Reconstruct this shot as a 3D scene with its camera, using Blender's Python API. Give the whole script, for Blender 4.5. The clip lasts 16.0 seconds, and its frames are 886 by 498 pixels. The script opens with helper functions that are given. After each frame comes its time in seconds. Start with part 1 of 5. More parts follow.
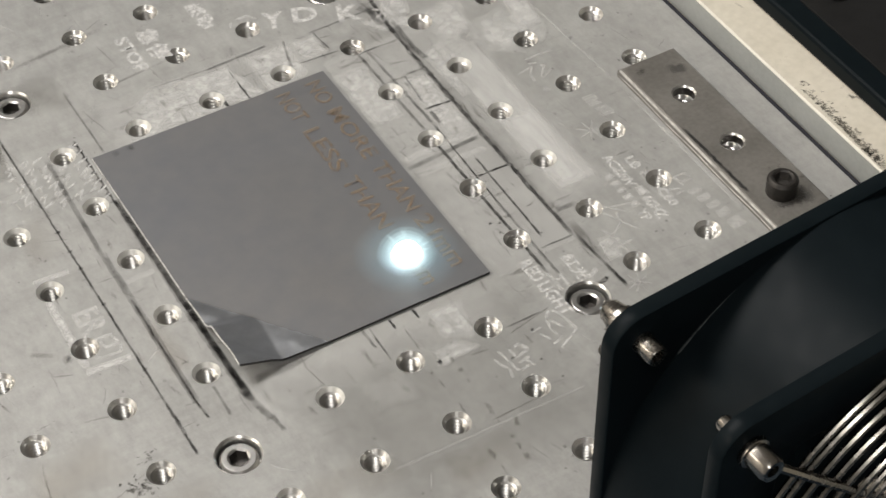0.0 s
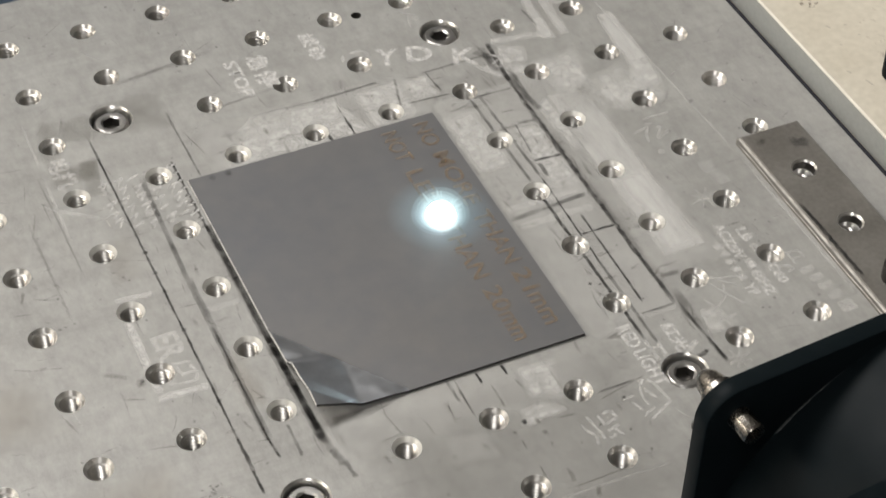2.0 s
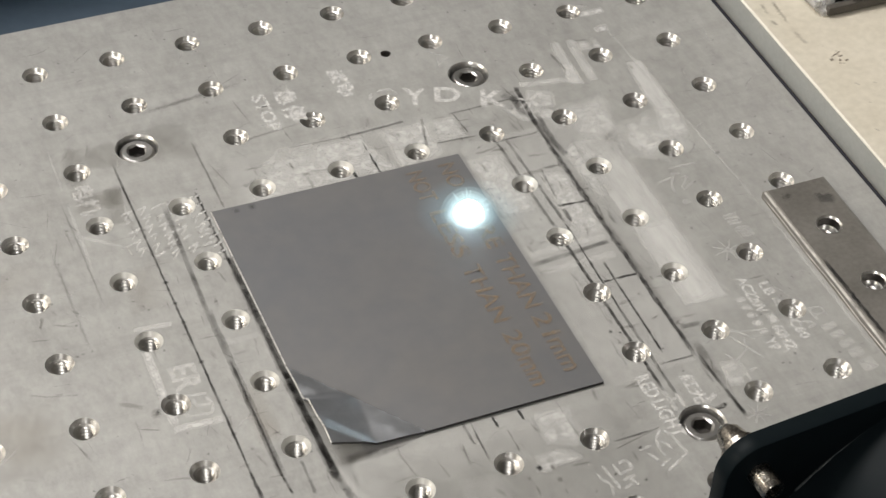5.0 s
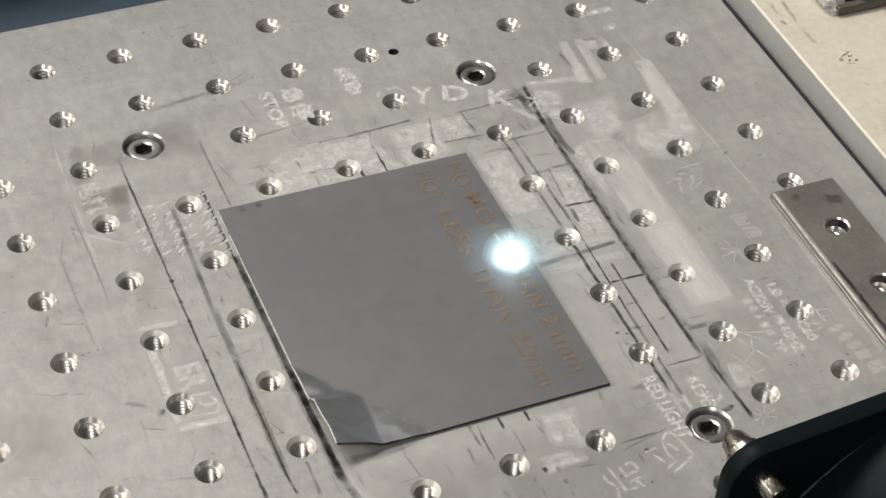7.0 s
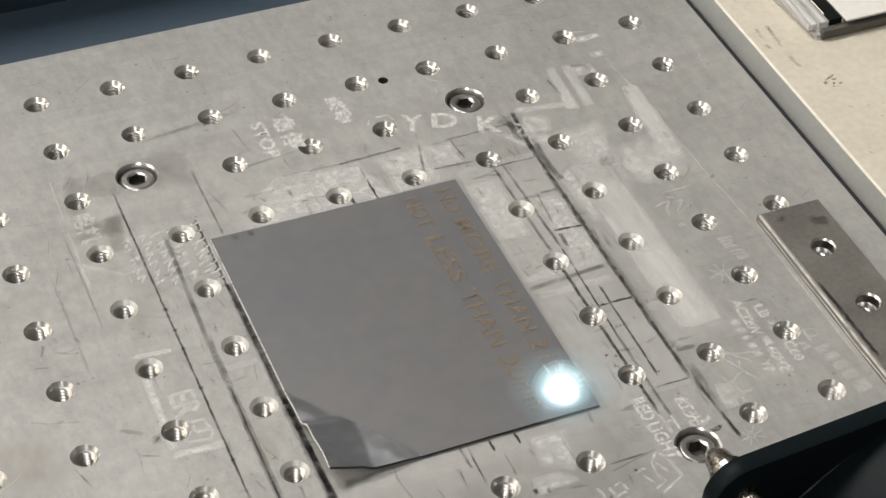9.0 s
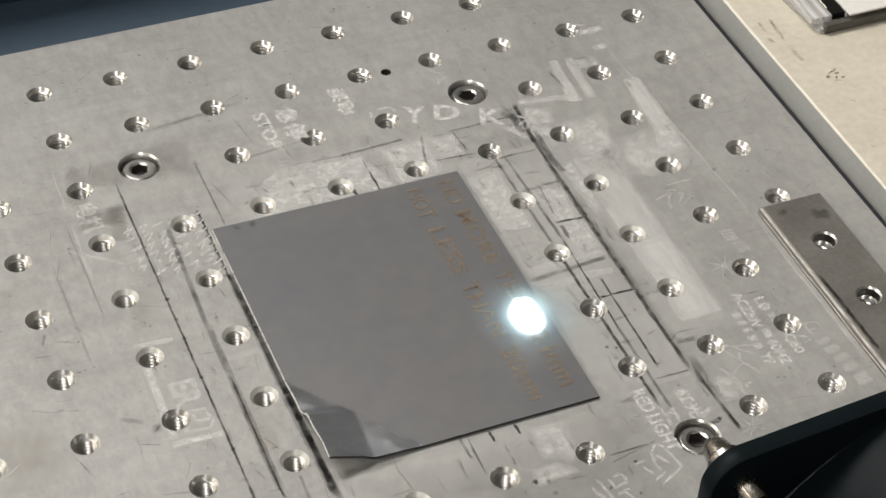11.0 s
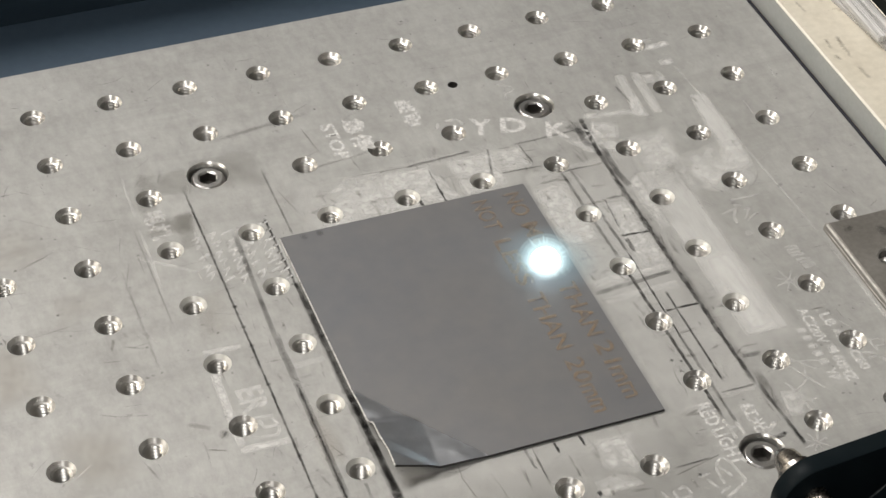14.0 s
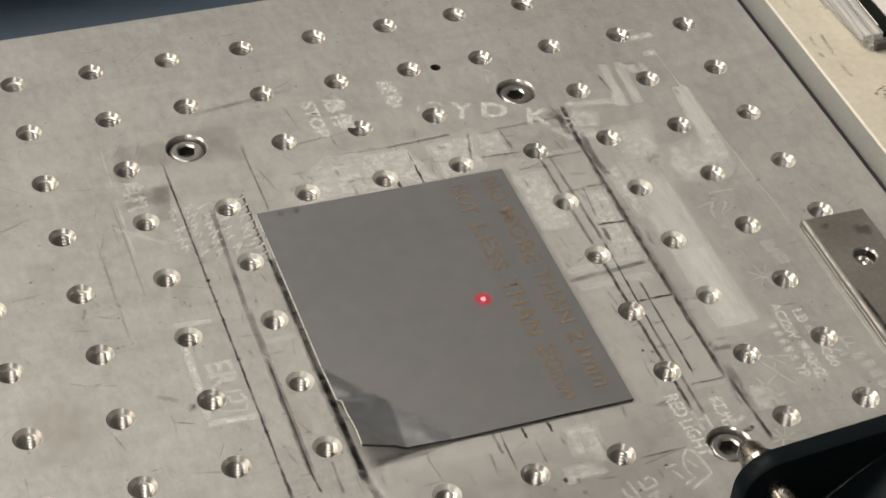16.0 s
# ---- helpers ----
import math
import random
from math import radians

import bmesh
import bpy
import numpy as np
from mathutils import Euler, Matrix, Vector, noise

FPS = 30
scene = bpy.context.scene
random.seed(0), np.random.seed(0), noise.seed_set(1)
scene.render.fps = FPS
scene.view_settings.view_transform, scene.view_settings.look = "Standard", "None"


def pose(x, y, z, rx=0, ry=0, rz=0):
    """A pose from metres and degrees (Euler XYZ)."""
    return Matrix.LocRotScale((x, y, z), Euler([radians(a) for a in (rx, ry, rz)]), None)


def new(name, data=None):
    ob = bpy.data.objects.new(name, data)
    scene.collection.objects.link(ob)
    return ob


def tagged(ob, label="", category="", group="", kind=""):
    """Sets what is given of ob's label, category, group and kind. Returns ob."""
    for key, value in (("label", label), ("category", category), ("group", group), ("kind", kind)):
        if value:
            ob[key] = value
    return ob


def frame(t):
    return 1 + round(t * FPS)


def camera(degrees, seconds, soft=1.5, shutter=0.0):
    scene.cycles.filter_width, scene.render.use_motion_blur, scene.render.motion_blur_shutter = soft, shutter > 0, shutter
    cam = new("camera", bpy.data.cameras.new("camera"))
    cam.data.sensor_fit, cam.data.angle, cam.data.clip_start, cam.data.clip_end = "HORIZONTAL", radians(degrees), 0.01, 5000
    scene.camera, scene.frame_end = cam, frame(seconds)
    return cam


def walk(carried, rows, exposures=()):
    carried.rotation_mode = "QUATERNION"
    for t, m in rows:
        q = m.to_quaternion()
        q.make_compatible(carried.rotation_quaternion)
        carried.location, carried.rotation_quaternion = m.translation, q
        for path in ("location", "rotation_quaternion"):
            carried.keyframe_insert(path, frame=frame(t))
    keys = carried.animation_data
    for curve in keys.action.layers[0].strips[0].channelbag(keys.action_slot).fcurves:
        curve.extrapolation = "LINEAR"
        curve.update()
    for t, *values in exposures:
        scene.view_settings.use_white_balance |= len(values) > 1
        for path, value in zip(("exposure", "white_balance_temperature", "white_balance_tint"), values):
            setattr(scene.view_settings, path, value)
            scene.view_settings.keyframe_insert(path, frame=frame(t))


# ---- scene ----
PITCH = 0.025
PATH = [
    (0, -0.0973, -0.5150, 0.4159, 44.020, 0.260, -30.407),
    (0.5, -0.1005, -0.5112, 0.4157, 44.046, -0.218, -29.662),
    (1, -0.0997, -0.5069, 0.4126, 44.231, -1.154, -28.258),
    (1.3, -0.0975, -0.5066, 0.4076, 44.553, -1.259, -26.974),
    (1.5, -0.0941, -0.5045, 0.4029, 44.764, -1.250, -25.956),
    (1.8, -0.0905, -0.5041, 0.3983, 45.280, -1.204, -25.114),
    (2, -0.0894, -0.5055, 0.3975, 45.885, -1.291, -24.596),
    (2.3, -0.0864, -0.5059, 0.3963, 46.508, -1.736, -24.220),
    (2.5, -0.0855, -0.5069, 0.3964, 46.745, -1.910, -24.040),
    (3, -0.0859, -0.5056, 0.3963, 47.017, -2.095, -23.586),
    (3.5, -0.0849, -0.5033, 0.3953, 46.915, -2.110, -23.509),
    (4, -0.0848, -0.5026, 0.3953, 46.881, -2.409, -23.408),
    (4.5, -0.0868, -0.5030, 0.3955, 46.868, -2.677, -23.074),
    (5, -0.0908, -0.5032, 0.3967, 46.955, -2.685, -22.715),
    (5.2, -0.0911, -0.5041, 0.3971, 46.904, -2.616, -22.597),
    (7.3, -0.0886, -0.5010, 0.3973, 46.703, -2.674, -22.298),
    (7.5, -0.0885, -0.5012, 0.3969, 46.868, -2.593, -22.324),
    (8, -0.0889, -0.5035, 0.3981, 47.154, -2.228, -22.543),
    (8.5, -0.0890, -0.5060, 0.4016, 47.359, -2.172, -22.698),
    (8.7, -0.0888, -0.5066, 0.4021, 47.495, -2.160, -22.798),
    (10.8, -0.0877, -0.5089, 0.4000, 47.449, -2.261, -22.477),
    (11, -0.0879, -0.5093, 0.4009, 47.429, -2.274, -22.465),
    (11.5, -0.0891, -0.5079, 0.4042, 47.940, -1.837, -22.406),
    (11.8, -0.0912, -0.5093, 0.4059, 48.866, -1.249, -22.464),
    (12, -0.0943, -0.5127, 0.4087, 49.665, -0.933, -22.344),
    (12.3, -0.0955, -0.5129, 0.4098, 50.698, -0.708, -22.164),
    (12.5, -0.0960, -0.5136, 0.4106, 50.722, -0.901, -21.971),
    (12.8, -0.0962, -0.5110, 0.4069, 50.110, -1.276, -21.564),
    (13, -0.0965, -0.5116, 0.4052, 49.593, -1.515, -21.321),
    (13.3, -0.0955, -0.5111, 0.4031, 48.812, -1.729, -21.100),
    (13.5, -0.0948, -0.5097, 0.4017, 48.365, -1.758, -21.016),
    (14, -0.0937, -0.5107, 0.4010, 47.900, -1.868, -20.911),
    (14.5, -0.0916, -0.5122, 0.4014, 47.846, -2.087, -20.737),
    (15, -0.0918, -0.5128, 0.4011, 47.721, -2.447, -20.624),
    (15.5, -0.0909, -0.5118, 0.4002, 47.132, -3.141, -20.422),
    (15.8, -0.0918, -0.5124, 0.3996, 47.272, -3.507, -20.132),
    (16, -0.0918, -0.5122, 0.4000, 47.468, -3.795, -19.808),
]
cam = camera(25.0, 16.0, soft=1.4, shutter=0.5)
walk(cam, [(t, pose(x, y, z, a, b, c)) for t, x, y, z, a, b, c in PATH], [(0.0, -0.01, 6500, 10), (1.0, -0.03, 6500, 10), (2.5, -0.10, 6500, 10), (3.5, -0.04, 6500, 10), (5.0, -0.01, 6500, 10), (8.5, 0.01, 6500, 10), (11.0, -0.04, 6500, 10), (12.0, 0.02, 6500, 10), (13.0, 0.09, 6500, 10), (14.0, 0.03, 6500, 10), (15.9, 0.00, 6500, 10), (16.0, -0.17, 6900, 10)])

# ---- light: unseen overhead lights and white walls, added to light the board ----
world = bpy.data.worlds.new("workshop_air")
world.use_nodes = True
world.node_tree.nodes["Background"].inputs["Color"].default_value = (0.9, 0.93, 1.0, 1)
world.node_tree.nodes["Background"].inputs["Strength"].default_value = 0.05
scene.world = world
scene.view_settings.exposure = 0.0

CEILING = 1.75
# Unseen lights, placed to suit the metal's brightness and highlights.
LAMPS = [
    # x, y, size x, size y, turn, watts
    (-0.80, -1.45, 0.16, 1.00, -28.0, 16.5),
    (-2.30, 0.40, 0.6, 1.2, 0.0, 36.0),
    (-1.45, 2.70, 1.2, 0.6, 0.0, 20.0),
    (-0.50, 0.62, 1.2, 0.6, 0.0, 35.0),
]


def added_lamp(x, y, sx, sy, turn, watts):
    data = bpy.data.lights.new("added_overhead_light", "AREA")
    data.shape, data.size, data.size_y, data.energy = "RECTANGLE", sx, sy, watts
    data.color = (1.0, 0.972, 0.94) if x > -1.2 else (1.0, 0.91, 0.79)
    ob = new("added_overhead_light", data)
    ob.matrix_world = pose(x, y, CEILING - 0.03, 0, 0, turn)
    return ob


for lamp in LAMPS:
    added_lamp(*lamp)


# ---- materials ----
def nodes_of(name):
    m = bpy.data.materials.new(name)
    m.use_nodes = True
    return m, m.node_tree.nodes, m.node_tree.links, m.node_tree.nodes["Principled BSDF"]


def ramp(nodes, links, fac, stops):
    r = nodes.new("ShaderNodeValToRGB")
    while len(r.color_ramp.elements) < len(stops):
        r.color_ramp.elements.new(0.5)
    for e, (p, c) in zip(r.color_ramp.elements, stops):
        e.position, e.color = p, (*c, 1) if len(c) == 3 else c
    links.new(fac, r.inputs[0])
    return r.outputs[0]


def noise_tex(nodes, links, scale, detail=4, stretch=(1, 1, 1), rough=0.55, turn=0.0):
    co = nodes.new("ShaderNodeTexCoord")
    mp = nodes.new("ShaderNodeMapping")
    mp.inputs["Scale"].default_value = stretch
    mp.inputs["Rotation"].default_value = (0, 0, turn)
    n = nodes.new("ShaderNodeTexNoise")
    n.inputs["Scale"].default_value, n.inputs["Detail"].default_value, n.inputs["Roughness"].default_value = scale, detail, rough
    links.new(co.outputs["Object"], mp.inputs[0])
    links.new(mp.outputs[0], n.inputs["Vector"])
    return n.outputs["Fac"]


def mix(nodes, links, fac, a, b, kind="MIX"):
    m = nodes.new("ShaderNodeMix")
    m.data_type, m.blend_type = "RGBA", kind
    for sock, v in ((m.inputs[0], fac), (m.inputs[6], a), (m.inputs[7], b)):
        if isinstance(v, (int, float)):
            sock.default_value = v
        elif isinstance(v, tuple):
            sock.default_value = (*v, 1)
        else:
            links.new(v, sock)
    return m.outputs[2]


def bump(nodes, links, bsdf, height, strength, distance):
    b = nodes.new("ShaderNodeBump")
    b.inputs["Strength"].default_value, b.inputs["Distance"].default_value = strength, distance
    links.new(height, b.inputs["Height"])
    links.new(b.outputs[0], bsdf.inputs["Normal"])


def surface(name, colour, colour2, rough=0.5, metal=0.0, scale=60, stretch=(1, 1, 1), bump_by=0.15, depth=0.0003, spec=0.5, stain=None, vary=0.0, uneven=1.0):
    m, n, l, b = nodes_of(name)
    big = noise_tex(n, l, scale, 5, stretch)
    fine = noise_tex(n, l, scale * 9, 4, stretch)
    c = ramp(n, l, big, [(0.32, colour), (0.70, colour2)])
    c = mix(n, l, 0.35, c, ramp(n, l, fine, [(0.3, tuple(v * 0.85 for v in colour)), (0.75, tuple(min(1, v * 1.1) for v in colour2))]))
    if stain:
        spots = noise_tex(n, l, stain[1], 6, (1, 1, 1), 0.7)
        c = mix(n, l, ramp(n, l, spots, [(stain[2], (0, 0, 0)), (min(1, stain[2] + 0.08), (1, 1, 1))]), c, stain[0])
    if vary:
        info = n.new("ShaderNodeObjectInfo")
        c = mix(n, l, ramp(n, l, info.outputs["Random"], [(0.0, (0, 0, 0)), (1.0, (vary,) * 3)]), c, tuple(v * 0.25 for v in colour))
    l.new(c, b.inputs["Base Color"])
    r = ramp(n, l, fine, [(0.25, (max(0, rough - 0.08 * uneven),) * 3), (0.8, (min(1, rough + 0.1 * uneven),) * 3)])
    l.new(r, b.inputs["Roughness"])
    b.inputs["Metallic"].default_value = metal
    b.inputs["Specular IOR Level"].default_value = spec
    if bump_by:
        bump(n, l, b, fine, bump_by, depth)
    return m


def worn_board(name):
    """Milled aluminium with faint brushing, handling haze, grey smudges and small dark nicks."""
    m, n, l, b = nodes_of(name)
    haze = noise_tex(n, l, 13, 6, (1, 1, 1), 0.62)
    cloud = noise_tex(n, l, 45, 6, (1, 0.8, 1), 0.68)
    brush = noise_tex(n, l, 60, 6, (0.18, 4.0, 1), 0.7, 0.03)
    brush2 = noise_tex(n, l, 70, 5, (4.0, 0.2, 1), 0.7)
    fine = noise_tex(n, l, 900, 3)
    c = ramp(n, l, haze, [(0.28, (0.300, 0.297, 0.285)), (0.72, (0.400, 0.398, 0.382))])
    c = mix(n, l, 0.24, c, ramp(n, l, cloud, [(0.32, (0.186, 0.183, 0.175)), (0.68, (0.519, 0.519, 0.501))]))
    c = mix(n, l, 0.11, c, ramp(n, l, brush, [(0.30, (0.214, 0.212, 0.204)), (0.72, (0.496, 0.495, 0.478))]))
    c = mix(n, l, 0.08, c, ramp(n, l, brush2, [(0.30, (0.214, 0.212, 0.204)), (0.72, (0.519, 0.519, 0.501))]))
    grime = noise_tex(n, l, 210, 6, (1.3, 0.7, 1), 0.76)
    c = mix(n, l, 0.20, c, ramp(n, l, grime, [(0.36, (0.157, 0.155, 0.148)), (0.64, (0.496, 0.499, 0.478))]))
    nick = noise_tex(n, l, 120, 6, (1, 1, 1), 0.78)
    c = mix(n, l, ramp(n, l, nick, [(0.625, (0, 0, 0)), (0.70, (0.55, 0.55, 0.55))]), c, (0.135, 0.133, 0.129))
    streak = noise_tex(n, l, 9, 6, (0.5, 6.0, 1), 0.75, 0.02)
    c = mix(n, l, ramp(n, l, streak, [(0.50, (0, 0, 0)), (0.66, (0.30, 0.30, 0.30))]), c, (0.226, 0.223, 0.212))
    l.new(c, b.inputs["Base Color"])
    b.inputs["Metallic"].default_value = 0.16
    r = mix(n, l, 0.5, ramp(n, l, cloud, [(0.3, (0.34,) * 3), (0.7, (0.54,) * 3)]), ramp(n, l, brush, [(0.3, (0.34,) * 3), (0.75, (0.56,) * 3)]))
    l.new(r, b.inputs["Roughness"])
    bump(n, l, b, mix(n, l, 0.5, brush, fine), 0.12, 0.0002)
    return m


def see_through(name, colour, alpha, rough=0.5, metal=0.6, scale=200, lo=0.35, hi=0.6, stretch=(1, 1, 1), least=0.25):
    """A thin worn mark: what is left of it varies over the metal and thins out towards its border."""
    m, n, l, b = nodes_of(name)
    f = noise_tex(n, l, scale, 5, stretch, 0.65)
    a = ramp(n, l, f, [(lo, (alpha * least,) * 3), (hi, (alpha,) * 3)])
    at = n.new("ShaderNodeAttribute")
    at.attribute_name = "fade"
    k = n.new("ShaderNodeMath")
    k.operation = "MULTIPLY"
    l.new(a, k.inputs[0])
    l.new(at.outputs["Fac"], k.inputs[1])
    l.new(k.outputs[0], b.inputs["Alpha"])
    b.inputs["Base Color"].default_value = (*colour, 1)
    b.inputs["Roughness"].default_value, b.inputs["Metallic"].default_value = rough, metal
    return m


def glow(name, colour, strength, alpha=1.0):
    m, n, l, b = nodes_of(name)
    out = n["Material Output"]
    e = n.new("ShaderNodeEmission")
    e.inputs[0].default_value, e.inputs[1].default_value = (*colour, 1), strength
    if alpha >= 1:
        l.new(e.outputs[0], out.inputs[0])
    else:
        t = n.new("ShaderNodeBsdfTransparent")
        mx = n.new("ShaderNodeMixShader")
        mx.inputs[0].default_value = alpha
        l.new(t.outputs[0], mx.inputs[1])
        l.new(e.outputs[0], mx.inputs[2])
        l.new(mx.outputs[0], out.inputs[0])
    n.remove(b)
    return m


def turned(m, amount):
    """Fine grooves from the cutting tool run round the axis and draw highlights out across them."""
    n, l = m.node_tree.nodes, m.node_tree.links
    b, t = n["Principled BSDF"], n.new("ShaderNodeTangent")
    t.direction_type, t.axis = "RADIAL", "Z"
    l.new(t.outputs[0], b.inputs["Tangent"])
    b.inputs["Anisotropic"].default_value, b.inputs["Anisotropic Rotation"].default_value = amount, 0.25
    return m


BOARD = worn_board("milled_aluminium")
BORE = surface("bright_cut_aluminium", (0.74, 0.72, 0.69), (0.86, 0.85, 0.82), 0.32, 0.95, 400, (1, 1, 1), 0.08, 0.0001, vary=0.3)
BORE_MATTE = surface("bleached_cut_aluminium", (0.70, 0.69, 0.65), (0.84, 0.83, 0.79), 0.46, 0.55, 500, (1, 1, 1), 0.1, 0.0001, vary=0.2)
# Threads darker than the countersinks: shade inside the holes put into the colour.
THREAD = surface("shaded_thread_aluminium", (0.50, 0.485, 0.46), (0.62, 0.605, 0.58), 0.34, 1.0, 400, (1, 1, 1), 0.1, 0.0001, vary=0.35)
turned(BORE, 0.7)
turned(BORE_MATTE, 0.6)
BOLT = surface("zinc_bolt_steel", (0.40, 0.395, 0.385), (0.52, 0.51, 0.495), 0.34, 1.0, 300, (1, 1, 1), 0.15, 0.0001)
# Dark copy for sockets and hole walls, with the recess's shade painted in.
RECESS_DARK = surface("shaded_recess_steel", (0.10, 0.095, 0.09), (0.20, 0.19, 0.178), 0.35, 0.9, 300)
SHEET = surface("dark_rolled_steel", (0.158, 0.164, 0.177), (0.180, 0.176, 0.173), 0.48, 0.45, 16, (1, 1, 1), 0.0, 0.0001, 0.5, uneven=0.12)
# Paler, glossier copy of the sheet's steel; the corner's caught light is in its colour.
SHEET_BENT = surface("lit_bent_steel", (0.36, 0.374, 0.40), (0.45, 0.464, 0.49), 0.36, 0.82, 40, (1, 1, 1), 0.0, 0.0002, 0.5)
# Near-black copy of the steel, painting the unlit front and right edges.
SHEET_SHADED = surface("shaded_sheet_edge", (0.035, 0.035, 0.037), (0.075, 0.073, 0.072), 0.55, 0.3, 200)
SHEET_EDGE = surface("cut_sheet_edge", (0.62, 0.61, 0.59), (0.86, 0.85, 0.83), 0.3, 0.5, 120)
CLAMP = surface("ground_steel_bar", (0.172, 0.163, 0.147), (0.27, 0.258, 0.238), 0.40, 0.45, 70, (1, 1, 1), 0.12, 0.0002, 0.5, ((0.06, 0.056, 0.05), 60, 0.64))
NAVY = surface("navy_powder_coat", (0.042, 0.064, 0.092), (0.051, 0.077, 0.107), 0.5, 0.0, 300, (1, 1, 1), 0.12, 0.0002, 0.4)
CABINET = surface("dark_navy_cabinet_paint", (0.020, 0.033, 0.046), (0.024, 0.038, 0.054), 0.55, 0.0, 200, (1, 1, 1), 0.1, 0.0003, 0.16)
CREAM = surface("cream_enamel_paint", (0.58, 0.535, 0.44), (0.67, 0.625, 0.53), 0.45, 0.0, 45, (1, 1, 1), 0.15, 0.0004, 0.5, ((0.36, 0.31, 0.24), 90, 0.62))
CREAM_EDGE = surface("worn_edge_and_highlight", (0.80, 0.76, 0.66), (0.90, 0.87, 0.78), 0.35, 0.0, 300)
BLACK = surface("black_moulded_plastic", (0.0050, 0.0078, 0.0094), (0.0064, 0.0096, 0.0114), 0.36, 0.0, 20, (1, 1, 1), 0.0, 0.0002, 0.045)
BLACK_LIT = surface("highlight_black_plastic", (0.022, 0.026, 0.028), (0.040, 0.044, 0.046), 0.30, 0.0, 200, (1, 1, 1), 0.05, 0.0002, 0.5)
WIRE = surface("chromed_wire", (0.15, 0.138, 0.12), (0.27, 0.255, 0.23), 0.24, 1.0, 60, (1, 1, 1), 0.0)
NICKEL = surface("nickel_screw", (0.24, 0.22, 0.195), (0.38, 0.355, 0.32), 0.22, 1.0, 300, (1, 1, 1), 0.1, 0.0001)
STUD = surface("dull_plated_steel", (0.20, 0.185, 0.165), (0.34, 0.32, 0.29), 0.25, 1.0, 300, (1, 1, 1), 0.1, 0.0001)
GAP_DARK = surface("gap_shade_blue", (0.010, 0.010, 0.016), (0.016, 0.016, 0.024), 0.6, 0.0, 200)
FACE = surface("grey_frame_side", (0.36, 0.372, 0.355), (0.42, 0.432, 0.415), 0.45, 0.0, 60)
RUST = see_through("rust_spot", (0.10, 0.045, 0.02), 0.95, 0.8, 0.0, 500, 0.30, 0.5)
FROST = see_through("scuffed_acrylic", (0.72, 0.715, 0.70), 0.95, 0.12, 0.0, 60, 0.36, 0.66, (9, 0.25, 1), 0.12)
LATCH = surface("grey_latch_plastic", (0.17, 0.18, 0.165), (0.22, 0.23, 0.215), 0.5, 0.0, 200)
PAPER = surface("white_card", (0.72, 0.70, 0.67), (0.77, 0.755, 0.72), 0.7, 0.0, 40)
YELLOW = surface("yellow_green_cloth", (0.46, 0.50, 0.09), (0.60, 0.64, 0.16), 0.75, 0.0, 90, (1, 1, 1), 0.4, 0.0006)
LABEL = surface("black_label_film", (0.006, 0.007, 0.006), (0.011, 0.012, 0.011), 0.5, 0.0, 100, (1, 1, 1), 0.05, 0.0002, 0.12)
INK = surface("pale_print", (0.55, 0.55, 0.52), (0.65, 0.65, 0.62), 0.6, 0.0, 200)
GREY_WALL = surface("grey_wall_for_reflections", (0.20, 0.202, 0.206), (0.23, 0.232, 0.236), 0.7, 0.0, 3)
WALL = surface("white_wall_paint", (0.72, 0.71, 0.69), (0.78, 0.77, 0.75), 0.8, 0.0, 3)
FLOOR = surface("grey_floor_paint", (0.22, 0.22, 0.21), (0.28, 0.28, 0.27), 0.6, 0.0, 5)
GREY_RUBBER = surface("worn_grey_rubber", (0.07, 0.064, 0.055), (0.12, 0.11, 0.095), 0.5, 0.0, 200)
RUBBER = surface("black_rubber", (0.008, 0.008, 0.008), (0.014, 0.014, 0.014), 0.7, 0.0, 200, (1, 1, 1), 0.1, 0.0003, 0.15)
TEXTMARK = see_through("laser_annealed_text", (0.34, 0.245, 0.15), 0.58, 0.5, 0.5, 500, 0.36, 0.6)
PALE = see_through("pale_engraving", (0.88, 0.87, 0.85), 0.58, 0.6, 0.05, 420, 0.32, 0.58)
PALE_WORN = see_through("half_worn_engraving", (0.86, 0.85, 0.83), 0.42, 0.6, 0.05, 260, 0.34, 0.62, (1, 1, 1), 0.35)
PALE_SOFT = see_through("pale_rubbed_patch", (0.84, 0.835, 0.815), 0.48, 0.5, 0.1, 300, 0.34, 0.64, (1, 1, 1), 0.30)
PALE_HAZE = see_through("pale_polished_zone", (0.78, 0.775, 0.755), 0.22, 0.45, 0.1, 60, 0.30, 0.68, (1.0, 0.35, 1), 0.45)
PALE_BAND = see_through("pale_brushed_band", (0.84, 0.835, 0.815), 0.43, 0.45, 0.1, 120, 0.30, 0.66, (1.6, 0.3, 1), 0.55)
WARM = see_through("brownish_oil_stain", (0.30, 0.245, 0.17), 0.20, 0.45, 0.2, 45, 0.38, 0.66)
WORN_LIT = see_through("worn_and_highlit_steel", (0.74, 0.72, 0.69), 1.0, 0.3, 0.45, 160, 0.36, 0.60, (1, 0.5, 1), 0.35)
SCRIBE_SHADE = see_through("burnt_line_and_shade", (0.045, 0.043, 0.042), 1.0, 0.6, 0.3, 260, 0.30, 0.52)
SMEAR = see_through("grey_soot_smear", (0.085, 0.082, 0.079), 0.78, 0.6, 0.4, 120, 0.34, 0.66)
SOOT = see_through("dark_soot", (0.085, 0.078, 0.068), 0.80, 0.7, 0.0, 400, 0.30, 0.55)
SMEAR_FAINT = see_through("faint_dragged_soot", (0.12, 0.105, 0.088), 0.48, 0.6, 0.3, 200, 0.34, 0.62)
